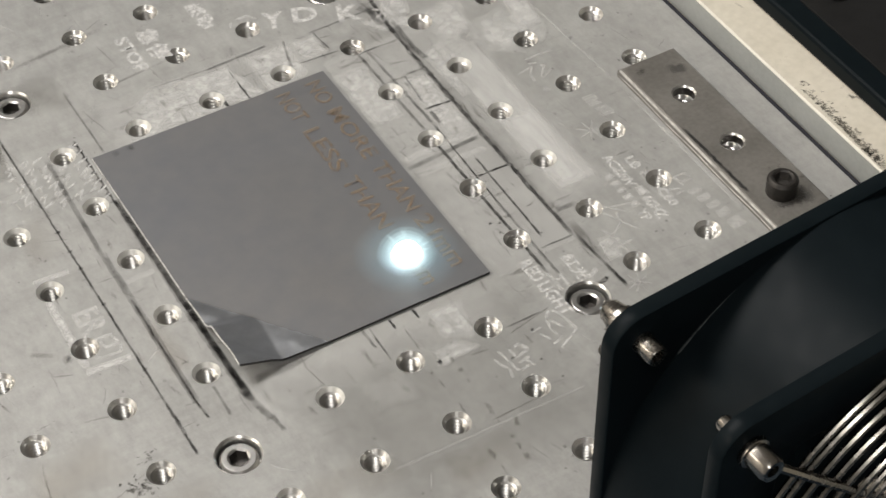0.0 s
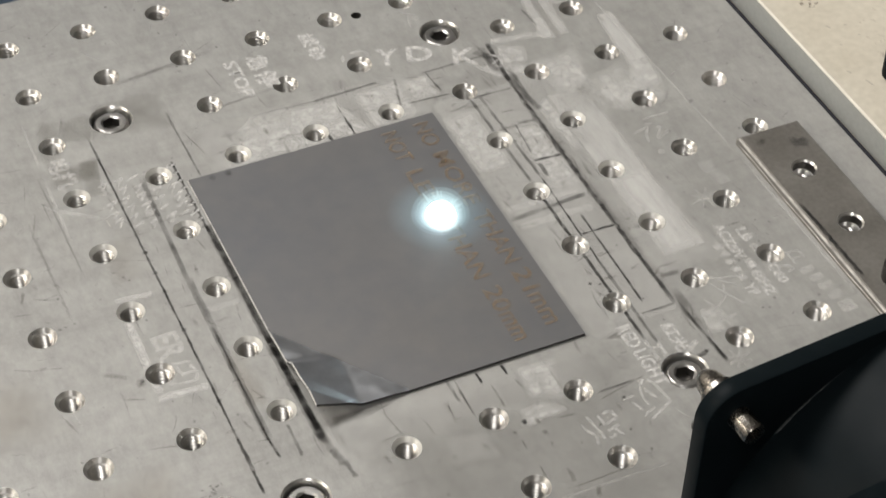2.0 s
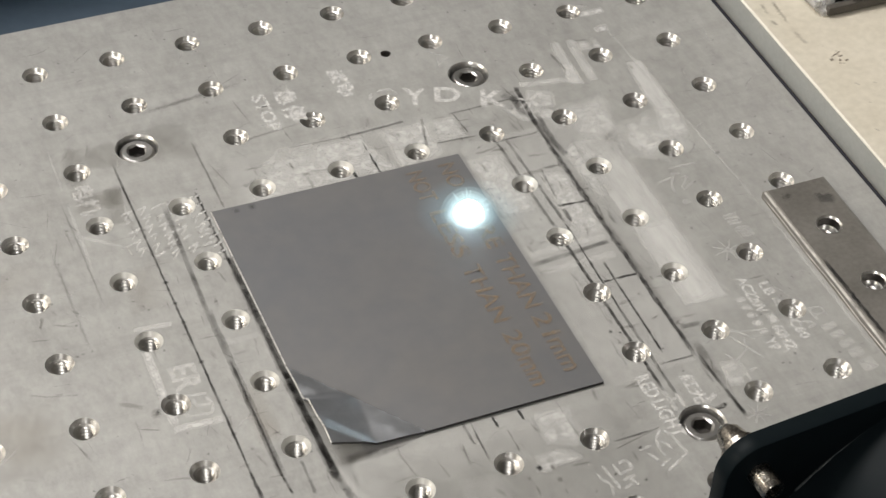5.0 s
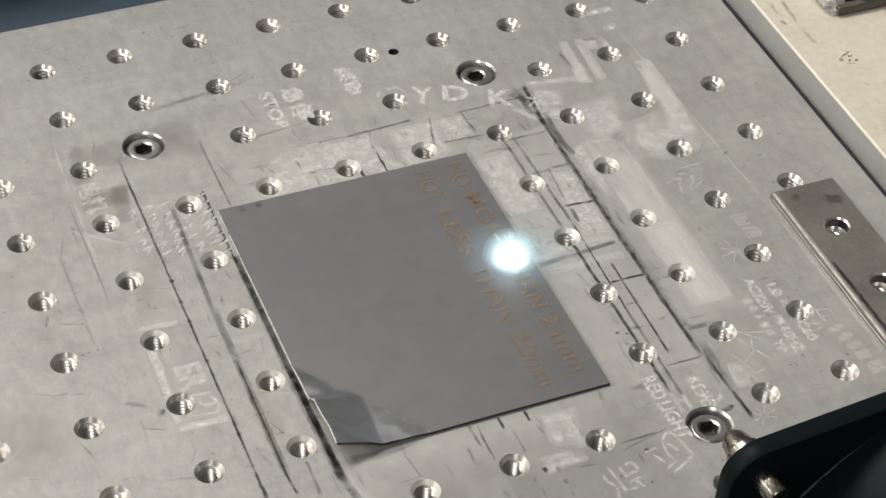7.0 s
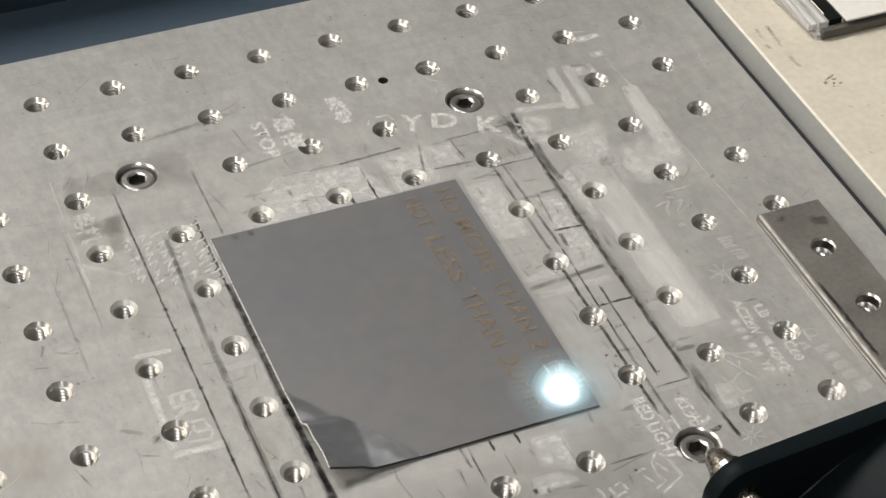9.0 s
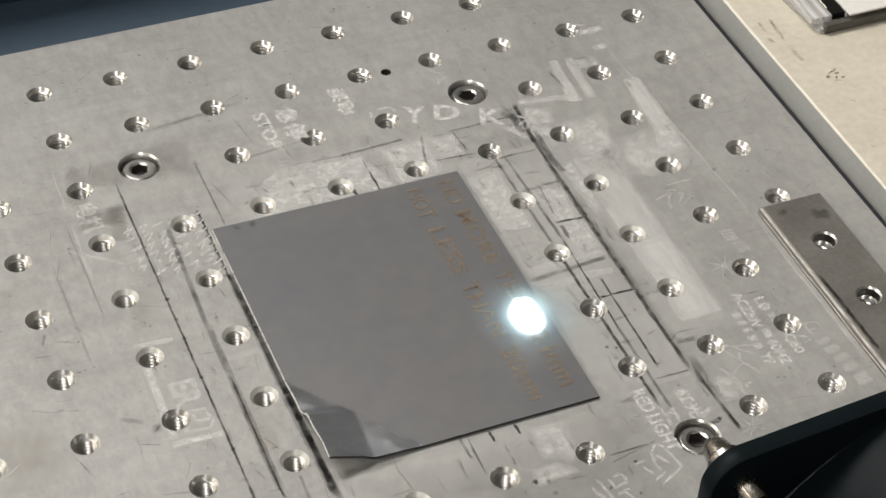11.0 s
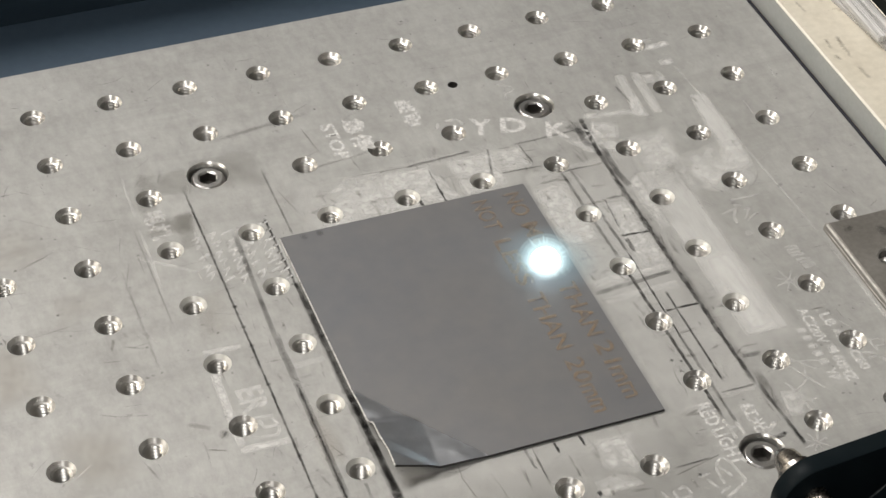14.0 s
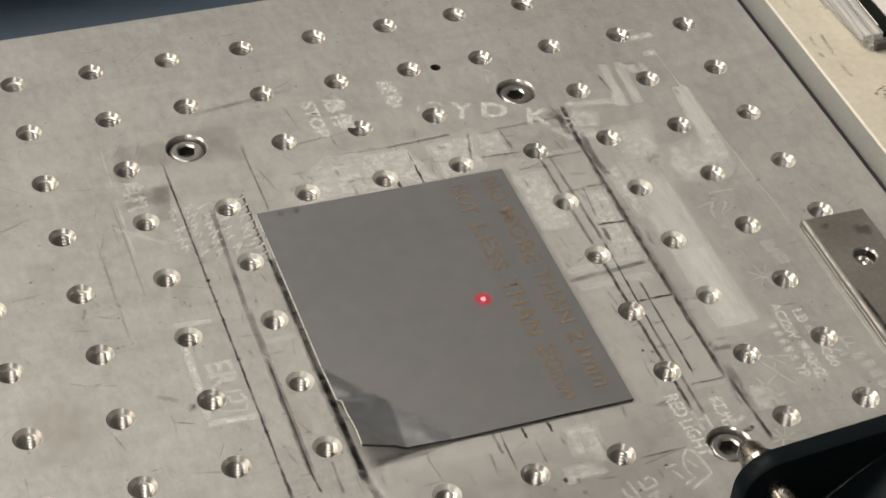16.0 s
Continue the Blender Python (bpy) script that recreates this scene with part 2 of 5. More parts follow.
STAIN_SHADE = see_through("grey_stain_and_shade", (0.17, 0.162, 0.15), 0.46, 0.5, 0.5, 70, 0.32, 0.66)
STAIN_SOFT = see_through("faint_olive_stain", (0.19, 0.18, 0.155), 0.40, 0.5, 0.4, 70, 0.30, 0.66)
GREY_THIN = see_through("thin_grey_tone", (0.19, 0.185, 0.17), 0.26, 0.5, 0.3, 22, 0.30, 0.70, (1, 1, 1), 0.55)
BLACKMARK = see_through("black_pen_mark", (0.02, 0.02, 0.02), 1.0, 0.6, 0.0, 500, 0.2, 0.4)
GLINT = see_through("pale_scuff_and_glint", (0.86, 0.85, 0.83), 0.90, 0.3, 0.0, 90, 0.32, 0.66, (3, 0.4, 1), 0.25)
DULL = see_through("dull_scratch", (0.25, 0.245, 0.235), 0.55, 0.4, 0.0, 90, 0.36, 0.64, (3, 0.4, 1), 0.1)


# ---- builders ----
def mesh_of(name, bm):
    me = bpy.data.meshes.new(name)
    bm.normal_update()
    bm.to_mesh(me)
    bm.free()
    return me


def part(name, bm, material, parent=None, label="", smooth=False, m=None):
    me = mesh_of(name, bm) if isinstance(bm, bmesh.types.BMesh) else bm
    if material and not me.materials:
        me.materials.append(material)
    if smooth:
        for p in me.polygons:
            p.use_smooth = True
        me.set_sharp_from_angle(angle=radians(38))
    ob = new(name, me)
    if parent:
        ob.parent = parent
    if m:
        ob.matrix_basis = m
    if label:
        tagged(ob, label)
    return ob


def thing(name, label, category, group="", kind="", m=None):
    ob = new(name)
    ob.empty_display_size = 0.01
    if m:
        ob.matrix_basis = m
    return tagged(ob, label, category, group, kind)


def box(x0, y0, z0, x1, y1, z1, bevel=0.0, seg=2, bm=None):
    bm = bm or bmesh.new()
    v = [bm.verts.new(p) for p in ((x0, y0, z0), (x1, y0, z0), (x1, y1, z0), (x0, y1, z0), (x0, y0, z1), (x1, y0, z1), (x1, y1, z1), (x0, y1, z1))]
    fs = [bm.faces.new([v[i] for i in f]) for f in ((3, 2, 1, 0), (4, 5, 6, 7), (0, 1, 5, 4), (1, 2, 6, 5), (2, 3, 7, 6), (3, 0, 4, 7))]
    if bevel:
        es = list({e for f in fs for e in f.edges})
        bmesh.ops.bevel(bm, geom=es, offset=bevel, segments=seg, profile=0.5, affect="EDGES")
    return bm


def lathe(profile, seg=24, bm=None, m=None, close=False):
    """A turned form round z from (radius, height) pairs; radius 0 closes it."""
    bm = bm or bmesh.new()
    m = m or Matrix()
    rings = []
    for r, z in profile:
        if r <= 1e-7:
            rings.append([bm.verts.new(m @ Vector((0, 0, z)))])
        else:
            rings.append([bm.verts.new(m @ Vector((r * math.cos(2 * math.pi * k / seg), r * math.sin(2 * math.pi * k / seg), z))) for k in range(seg)])
    for a, b in zip(rings, rings[1:]):
        for k in range(seg):
            j = (k + 1) % seg
            if len(a) == 1 and len(b) > 1:
                bm.faces.new((a[0], b[j], b[k]))
            elif len(b) == 1 and len(a) > 1:
                bm.faces.new((a[k], a[j], b[0]))
            elif len(a) > 1:
                bm.faces.new((a[k], a[j], b[j], b[k]))
    return bm


def tube(points, r, seg=8, bm=None, closed=False):
    """A round wire along points."""
    bm = bm or bmesh.new()
    rings = []
    n = len(points)
    for i, p in enumerate(points):
        a = points[(i - 1) % n] if closed or i else points[0]
        b = points[(i + 1) % n] if closed or i < n - 1 else points[-1]
        d = (Vector(b) - Vector(a)).normalized()
        u = d.orthogonal().normalized() if abs(d.y) > 0.99 else d.cross(Vector((0, 1, 0))).normalized()
        w = d.cross(u)
        rings.append([bm.verts.new(Vector(p) + r * (math.cos(2 * math.pi * k / seg) * u + math.sin(2 * math.pi * k / seg) * w)) for k in range(seg)])
    pairs = list(zip(rings, rings[1:])) + ([(rings[-1], rings[0])] if closed else [])
    for a, b in pairs:
        for k in range(seg):
            bm.faces.new((a[k], a[(k + 1) % seg], b[(k + 1) % seg], b[k]))
    if not closed:
        bm.faces.new(rings[0][::-1])
        bm.faces.new(rings[-1])
    return bm


def plate_cell(bm, x0, y0, x1, y1, z, cx, cy, r, seg=32):
    """A rectangle of the plate's top with a round opening."""
    inner, outer = [], []
    angles = [2 * math.pi * k / seg for k in range(seg)]
    corners = [math.atan2(y - cy, x - cx) % (2 * math.pi) for x in (x0, x1) for y in (y0, y1)]
    for c in corners:
        k = min(range(seg), key=lambda i: abs((angles[i] - c + math.pi) % (2 * math.pi) - math.pi))
        angles[k] = c
    for a in angles:
        ca, sa = math.cos(a), math.sin(a)
        ds = []
        if abs(ca) > 1e-9:
            ds.append(((x1 if ca > 0 else x0) - cx) / ca)
        if abs(sa) > 1e-9:
            ds.append(((y1 if sa > 0 else y0) - cy) / sa)
        d = min(ds)
        outer.append(bm.verts.new((cx + d * ca, cy + d * sa, z)))
        inner.append(bm.verts.new((cx + r * ca, cy + r * sa, z)))
    for k in range(seg):
        j = (k + 1) % seg
        bm.faces.new((inner[k], outer[k], outer[j], inner[j]))


# ---- the bed of the machine ----
BASE_Z, RECESS_Z = -0.0024, -0.010
FRAME_TOP = 0.008
EDGE_L, EDGE_R, EDGE_F, EDGE_B = -0.075, 0.2245, -0.275, 0.0245
FRAME_X = 0.2279
WALL_Y = 0.0553


def room():
    t = 0.1
    part("floor", box(-3, -3.4, -0.95, 3, 3.2, -0.85), FLOOR)
    tagged(bpy.data.objects["floor"], "grey painted workshop floor", "floor", kind="structure")
    tagged(part("ceiling", box(-3, -3.4, CEILING, 3, 3.2, CEILING + t), WALL), "white workshop ceiling", "ceiling", kind="structure")
    # unseen walls; the east one is grey to darken what the metal reflects
    for name, b in (("wall_north", (-3, 3.2, -0.85, 3, 3.3, CEILING)), ("wall_south", (-3, -3.5, -0.85, 3, -3.4, CEILING)), ("wall_west", (-3.1, -3.4, -0.85, -3, 3.2, CEILING)), ("wall_east", (3, -3.4, -0.85, 3.1, 3.2, CEILING))):
        tagged(part(name, box(*b), GREY_WALL if name == "wall_east" else WALL), "unseen grey wall added to darken reflections" if name == "wall_east" else "plain white painted workshop wall", "wall", kind="structure")


def machine_bed():
    ob = thing("machine_bed", "navy powder-coated machine bed with the breadboard let into it", "machine bed", kind="structure")
    part("base", box(-0.42, -0.62, -0.85, FRAME_X - 0.0005, 0.30, RECESS_Z), NAVY, ob)
    g = 0.0006
    for b in ((-0.42, -0.62, EDGE_L - g, 0.30), (EDGE_R + g, 0.020, FRAME_X - 0.0005, 0.30), (EDGE_L - g, -0.62, EDGE_R + g, EDGE_F - g), (EDGE_L - g, EDGE_B + g, EDGE_R + g, 0.30)):
        part("margin", box(b[0], b[1], RECESS_Z, b[2], b[3], BASE_Z), NAVY, ob)
    # strip laid in the gap, the shade there put into its dark colour
    part("gap_seal", box(EDGE_R + g, -0.62, RECESS_Z, FRAME_X - 0.0005, 0.0195, BASE_Z), GAP_DARK, ob, "dark strip painted for the gap's shade")


def frame_dirt(ob):
    """Rust, scuffs and soot on the cream top, in millimetres."""
    def mark(name, material, x0, y0, x1, y1, w, jitter=0.5):
        part(name, ribbon(x0, y0, x1, y1, w, jitter, x0 + y0, None, 0.4, 0.2, 0.2), material, ob, "", False, pose(-0.0067, -0.0088, FRAME_TOP + 0.00006))

    for a in ((245.4, -77.3, 247.1, -77.0, 2.0), (246.6, -76.2, 251.5, -74.2, 0.7), (248.0, -78.6, 249.4, -78.2, 1.2), (250.0, -79.4, 251.6, -78.6, 1.0), (249.0, -76.6, 251.0, -76.4, 0.8), (247.4, -79.6, 249.6, -80.4, 0.6)):
        mark("rust_spot", RUST, *a)
    for a in ((243.6, -42.0, 242.6, -56.0, 1.6), (242.4, -60.0, 242.8, -67.5, 1.8), (239.4, -43, 238.6, -49, 1.5), (238.0, -52, 238.6, -55.5, 1.4), (252.5, -92, 254, -92.6, 0.9), (254, -98, 255, -98.6, 0.8), (247, -90, 248, -92, 0.9), (244, -118, 244.6, -122, 0.9), (246, -100, 247, -101, 0.7), (241, -112, 241.6, -114, 0.8), (240, -20, 240.8, -28, 1.2), (248, -18, 249, -24, 1.4)):
        mark("scuff", SMEAR_FAINT, *a)
    for a in ((246.5, -172.0, 250.5, -175.5, 1.8), (249.8, -170.5, 252.0, -172.5, 1.2), (239.0, -160.0, 240.2, -162.5, 1.3), (250.5, -176.0, 251.4, -179.0, 0.8)):
        mark("chip", SOOT, *a, 0.9)
    rng = random.Random(31)
    bm = bmesh.new()
    for k in range(520):
        y = rng.triangular(-214, -160, -196)
        x = 235.0 + abs(rng.gauss(0, 1.5)) + 0.03 * (y + 206)
        ribbon(x, y, x + rng.uniform(0.4, 1.4), y + rng.uniform(-1.2, 0.4), rng.uniform(0.25, 0.8), 0.6, k, bm, 0.3, 0.4, 0.2)
    tagged(part("soot_flecks", bm, SOOT, ob, "", False, pose(-0.0067, -0.0066, FRAME_TOP + 0.00007)), "dark soot flecks along the edge", kind="stuff")


def side_frame():
    ob = thing("side_frame", "cream enamelled machine frame with worn bright edge", "machine frame", kind="structure")
    part("body", box(FRAME_X, -0.60, -0.85, 0.62, 0.32, FRAME_TOP, 0.0006), CREAM, ob)
    # side face in a greyer, darker tone than the cream top
    part("side_face", box(FRAME_X - 0.0004, -0.60, BASE_Z + 0.0002, FRAME_X, WALL_Y - 0.001, FRAME_TOP - 0.0006, 0.0001), FACE, ob, "grey side face")
    part("worn_edge", tube([(FRAME_X - 0.0001, y, FRAME_TOP - 0.0001 + 0.0001 * math.sin(y * 300)) for y in np.linspace(-0.6, 0.32, 90)], 0.0005, 6), CREAM_EDGE, ob, "bare bright rubbed edge")
    frame_dirt(ob)


def back_cabinet():
    ob = thing("cabinet_wall", "dark navy painted cabinet panel behind the bed", "cabinet", kind="structure")
    x0, x1, z0, z1, y = 0.0535, 0.0824, 0.0044, 0.0210, WALL_Y
    hx0, hx1, hz0, hz1 = 0.0605, 0.0768, 0.0076, 0.0174
    bm = bmesh.new()
    for b in ((-0.42, BASE_Z, hx0, 0.062), (hx1, BASE_Z, FRAME_X - 0.001, 0.062), (hx0, BASE_Z, hx1, hz0), (hx0, hz1, hx1, 0.062)):
        box(b[0], y, b[1], b[2], y + 0.02, b[3], bm=bm)
    part("panel", bm, CABINET, ob)
    # a faint folded edge beside the latch
    part("seam", box(0.0460, WALL_Y - 0.0006, BASE_Z + 0.001, 0.0480, WALL_Y, 0.061, 0.0003), CABINET, ob)
    latch = thing("flush_latch", "grey plastic flush pull latch set in the navy panel", "latch")
    bm = bmesh.new()
    for b in ((x0, z0, hx0, z1), (hx1, z0, x1, z1), (hx0, z0, hx1, hz0), (hx0, hz1, hx1, z1)):
        box(b[0], y - 0.0018, b[1], b[2], y - 0.0001, b[3], 0.0, bm=bm)
    bmesh.ops.remove_doubles(bm, verts=bm.verts, dist=1e-6)
    part("bezel", bm, LATCH, latch)
    # hollow finger grip: a deep pocket at its upper inner corner behind a curved lip
    n, d = 28, 0.0130
    bm = bmesh.new()
    e = 0.0001
    g = []
    for j in range(n + 1):
        row = []
        for i in range(n + 1):
            u, v = i / n, j / n
            rim = np.interp(u, (0.0, 0.06, 0.30, 0.62, 0.80, 1.0), (0.0, 0.0, 0.55, 0.62, 0.97, 0.99))
            k = min(1.0, max(0.0, (v - rim) / 0.10 + 0.5))
            row.append(bm.verts.new((hx0 + e + (hx1 - hx0 - 2 * e) * u, y - 0.0004 + (d * k * k * (3 - 2 * k)), hz0 + e + (hz1 - hz0 - 2 * e) * v)))
        g.append(row)
    for j in range(n):
        for i in range(n):
            bm.faces.new((g[j][i], g[j][i + 1], g[j + 1][i + 1], g[j + 1][i]))
    for a in (g[0], g[-1], [r[0] for r in g], [r[-1] for r in g]):
        f = [bm.verts.new((q.co.x, y - 0.0012, q.co.z)) for q in a]
        for i in range(n):
            bm.faces.new((a[i], a[i + 1], f[i + 1], f[i]))
    bmesh.ops.recalc_face_normals(bm, faces=bm.faces)
    part("finger_grip", bm, LATCH, latch, "", True)


# ---- breadboard ----
MISSING = {(1, 2): (-0.005, 0.005), (5, 2): (0.005, 0.005), (1, 8): (-0.005, -0.005), (5, 8): (0.005, -0.005)}
BLEACHED = {(1, 3), (1, 4), (1, 5), (1, 6), (1, 7), (2, 3), (3, 3), (4, 3), (5, 4), (5, 5), (6, 4), (6, 5), (6, 6), (0, 5), (0, 3), (0, 4), (2, 8)}
HOLE_R, BORE_R, CB_R = 0.0040, 0.00285, 0.0066
COLS, ROWS = range(-2, 9), range(0, 11)


def hole_profile():
    """A tapped bore: sixty-degree grooves from crest to root, one and a quarter millimetres apart."""
    pts, z = [(BORE_R + 0.0002, -0.00130)], -0.00145
    while z > -0.0095:
        pts += [(BORE_R - 0.00036, z - 0.00014), (BORE_R - 0.00036, z - 0.00026), (BORE_R + 0.00034, z - 0.00072), (BORE_R + 0.00034, z - 0.00082)]
        z -= 0.00125
    return pts


def breadboard():
    ob = thing("breadboard", "worn aluminium breadboard plate with a grid of threaded holes", "breadboard")
    bm = bmesh.new()
    for i in COLS:
        for r in ROWS:
            x, y = i * PITCH, -r * PITCH
            x0, x1, y0, y1 = x - PITCH / 2, x + PITCH / 2, y - PITCH / 2, y + PITCH / 2
            off = MISSING.get((i, r))
            if off:
                plate_cell(bm, x0, y0, x1, y1, 0, x + off[0], y + off[1], CB_R, 40)
            elif (i, r) == (4, 1):
                plate_cell(bm, x0, y0, 0.1055, y1, 0, x, y, HOLE_R)
                plate_cell(bm, 0.1055, y0, x1, y1, 0, 0.1088, -0.0262, 0.0017, 24)
            else:
                plate_cell(bm, x0, y0, x1, y1, 0, x, y, HOLE_R)
    bmesh.ops.remove_doubles(bm, verts=bm.verts, dist=1e-6)
    # margin round the grid with rounded corners, and the sides
    gx0, gx1, gy0, gy1 = -2.5 * PITCH, 8.5 * PITCH, -10.5 * PITCH, 0.5 * PITCH
    rad, outline = 0.009, []
    for cx, cy, a0 in ((EDGE_R - rad, EDGE_B - rad, 0), (EDGE_L + rad, EDGE_B - rad, 90), (EDGE_L + rad, EDGE_F + rad, 180), (EDGE_R - rad, EDGE_F + rad, 270)):
        outline += [(cx + rad * math.cos(math.radians(a0 + k * 9)), cy + rad * math.sin(math.radians(a0 + k * 9))) for k in range(11)]
    corner = [(gx1, gy1), (gx0, gy1), (gx0, gy0), (gx1, gy0)]
    c = 0.0005
    top, low, bottom = [], [], []
    mid = ((EDGE_L + EDGE_R) / 2, (EDGE_F + EDGE_B) / 2)
    for x, y in outline:
        top.append(bm.verts.new((x + (c if x < mid[0] else -c), y + (c if y < mid[1] else -c), 0)))
        low.append(bm.verts.new((x, y, -c)))
        bottom.append(bm.verts.new((x, y, RECESS_Z)))
    n = len(outline)
    inner = [bm.verts.new((x, y, 0)) for x, y in corner]
    for k in range(n):
        j = (k + 1) % n
        q, q2 = k // 11, (j // 11)
        if q == q2 and k % 11 != 10:
            bm.faces.new((inner[q], top[k], top[j]))
        else:
            bm.faces.new((inner[q], top[k], top[j], inner[q2]))
        bm.faces.new((top[k], low[k], low[j], top[j]))
        bm.faces.new((low[k], bottom[k], bottom[j], low[j]))
    bmesh.ops.recalc_face_normals(bm, faces=bm.faces)
    part("plate", bm, BOARD, ob)
    hole = mesh_of("threaded_hole", lathe(hole_profile()[::-1], 28))
    cone = [(BORE_R + 0.0002, -0.00132), (HOLE_R - 0.00012, -0.00016), (HOLE_R, 0.0)]
    bleached, sink = (mesh_of("countersink", lathe(cone, 32)) for _ in range(2))
    for i in COLS:
        for r in ROWS:
            if (i, r) not in MISSING:
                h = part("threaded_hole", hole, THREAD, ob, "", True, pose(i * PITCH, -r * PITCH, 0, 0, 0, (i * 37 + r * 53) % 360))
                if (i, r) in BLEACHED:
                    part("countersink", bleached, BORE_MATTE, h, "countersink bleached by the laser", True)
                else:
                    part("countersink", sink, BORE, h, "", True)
    part("dowel_hole", lathe([(0.0015, -0.0095), (0.0015, -0.0004), (0.0017, 0)], 20), RECESS_DARK, ob, "small plain dowel hole", True, pose(0.1088, -0.0262, 0))
    bore = mesh_of("counterbore", lathe([(0.0, -0.0072), (CB_R - 0.0006, -0.0072), (CB_R - 0.0005, -0.0005), (CB_R, 0.0)], 40))
    for (i, r), (dx, dy) in MISSING.items():
        part("counterbore", bore, BORE, ob, "", True, pose(i * PITCH + dx, -r * PITCH + dy, 0))
    return ob


def cap_screw_mesh(name, r=0.0047, h=0.006, hexr=0.0028):
    """Round knurled head with a hexagon socket; its top at z = 0."""
    bm = bmesh.new()
    seg = 48
    ring = lambda rad, z, n=seg: [bm.verts.new((rad * math.cos(2 * math.pi * k / n), rad * math.sin(2 * math.pi * k / n), z)) for k in range(n)]
    def hexpt(k, z, s=1.0):
        a = 2 * math.pi * k / seg
        d = hexr * math.cos(math.pi / 6) / math.cos((a % (math.pi / 3)) - math.pi / 6) * s
        return bm.verts.new((d * math.cos(a), d * math.sin(a), z))
    rings = [ring(r, -h), ring(r, -0.0009), ring(r - 0.0007, -0.0001), ring(r - 0.0009, 0.0), ring(hexr + 0.0004, 0.0), [hexpt(k, -0.0004) for k in range(seg)], [hexpt(k, -0.0032, 0.98) for k in range(seg)]]
    for a, b in zip(rings, rings[1:]):
        for k in range(seg):
            bm.faces.new((a[k], a[(k + 1) % seg], b[(k + 1) % seg], b[k]))
    bm.faces.new(rings[-1])
    # the socket's faces take the dark copy, painting its shade
    for f in bm.faces:
        if f.calc_center_median().xy.length < hexr and f.calc_center_median().z < -0.0003:
            f.material_index = 1
    me = mesh_of(name, bm)
    me.materials.append(BOLT)
    me.materials.append(RECESS_DARK)
    return me


def board_bolts():
    me = cap_screw_mesh("cap_screw", 0.0054)
    for k, ((i, r), (dx, dy)) in enumerate(MISSING.items()):
        ob = part("cap_screw", me, None, None, "", False, pose(i * PITCH + dx, -r * PITCH + dy, -0.0010, 0, 0, 17 + 31 * k))
        tagged(ob, "zinc socket head cap screw sunk in the breadboard", "screw", "breadboard screws")


# ---- sheet of steel under the laser ----
SX0, SX1, SY0, SY1, SZ = 0.0320, 0.1110, -0.1828, -0.0813, 0.0010
CREASE = ((SX0, -0.1480), (0.0588, SY0))


def sheet_z(x, y):
    """Height of the sheet: a corner bent up along a crease, curled at the side and folded again towards the tip."""
    (ax, ay), (bx, by) = CREASE
    long = math.hypot(bx - ax, by - ay)
    s = -((bx - ax) * (y - ay) - (by - ay) * (x - ax)) / long
    lift = 0.0
    if s > 0:
        u = ((bx - ax) * (x - ax) + (by - ay) * (y - ay)) / long ** 2
        k = min(1.0, max(0.0, (u - 0.27) / 0.08))
        lift = (0.24 - 0.10 * k) * min(s, 0.0040) + 0.05 * max(0.0, s - 0.0040)
        e = min(1.0, max(0.0, (-0.1605 - y) / 0.006))
        lift += 0.31 * max(0.0, 0.0462 - 0.08 * (-0.160 - y) - x) * e * e * (3 - 2 * e)
        lift += 0.34 * max(0.0, -0.68 * (x - 0.0315) - 0.73 * (y + 0.1700))
        lift -= 0.45 * max(0.0, -0.475 * (x - 0.0321) - 0.88 * (y + 0.1778))
        lift += 0.00020 * min(1.0, s / 0.012) * noise.noise(Vector((x * 130, y * 190, 0.3)))
    return lift + 0.00015 * math.sin(x * 60) * math.sin(y * 45)


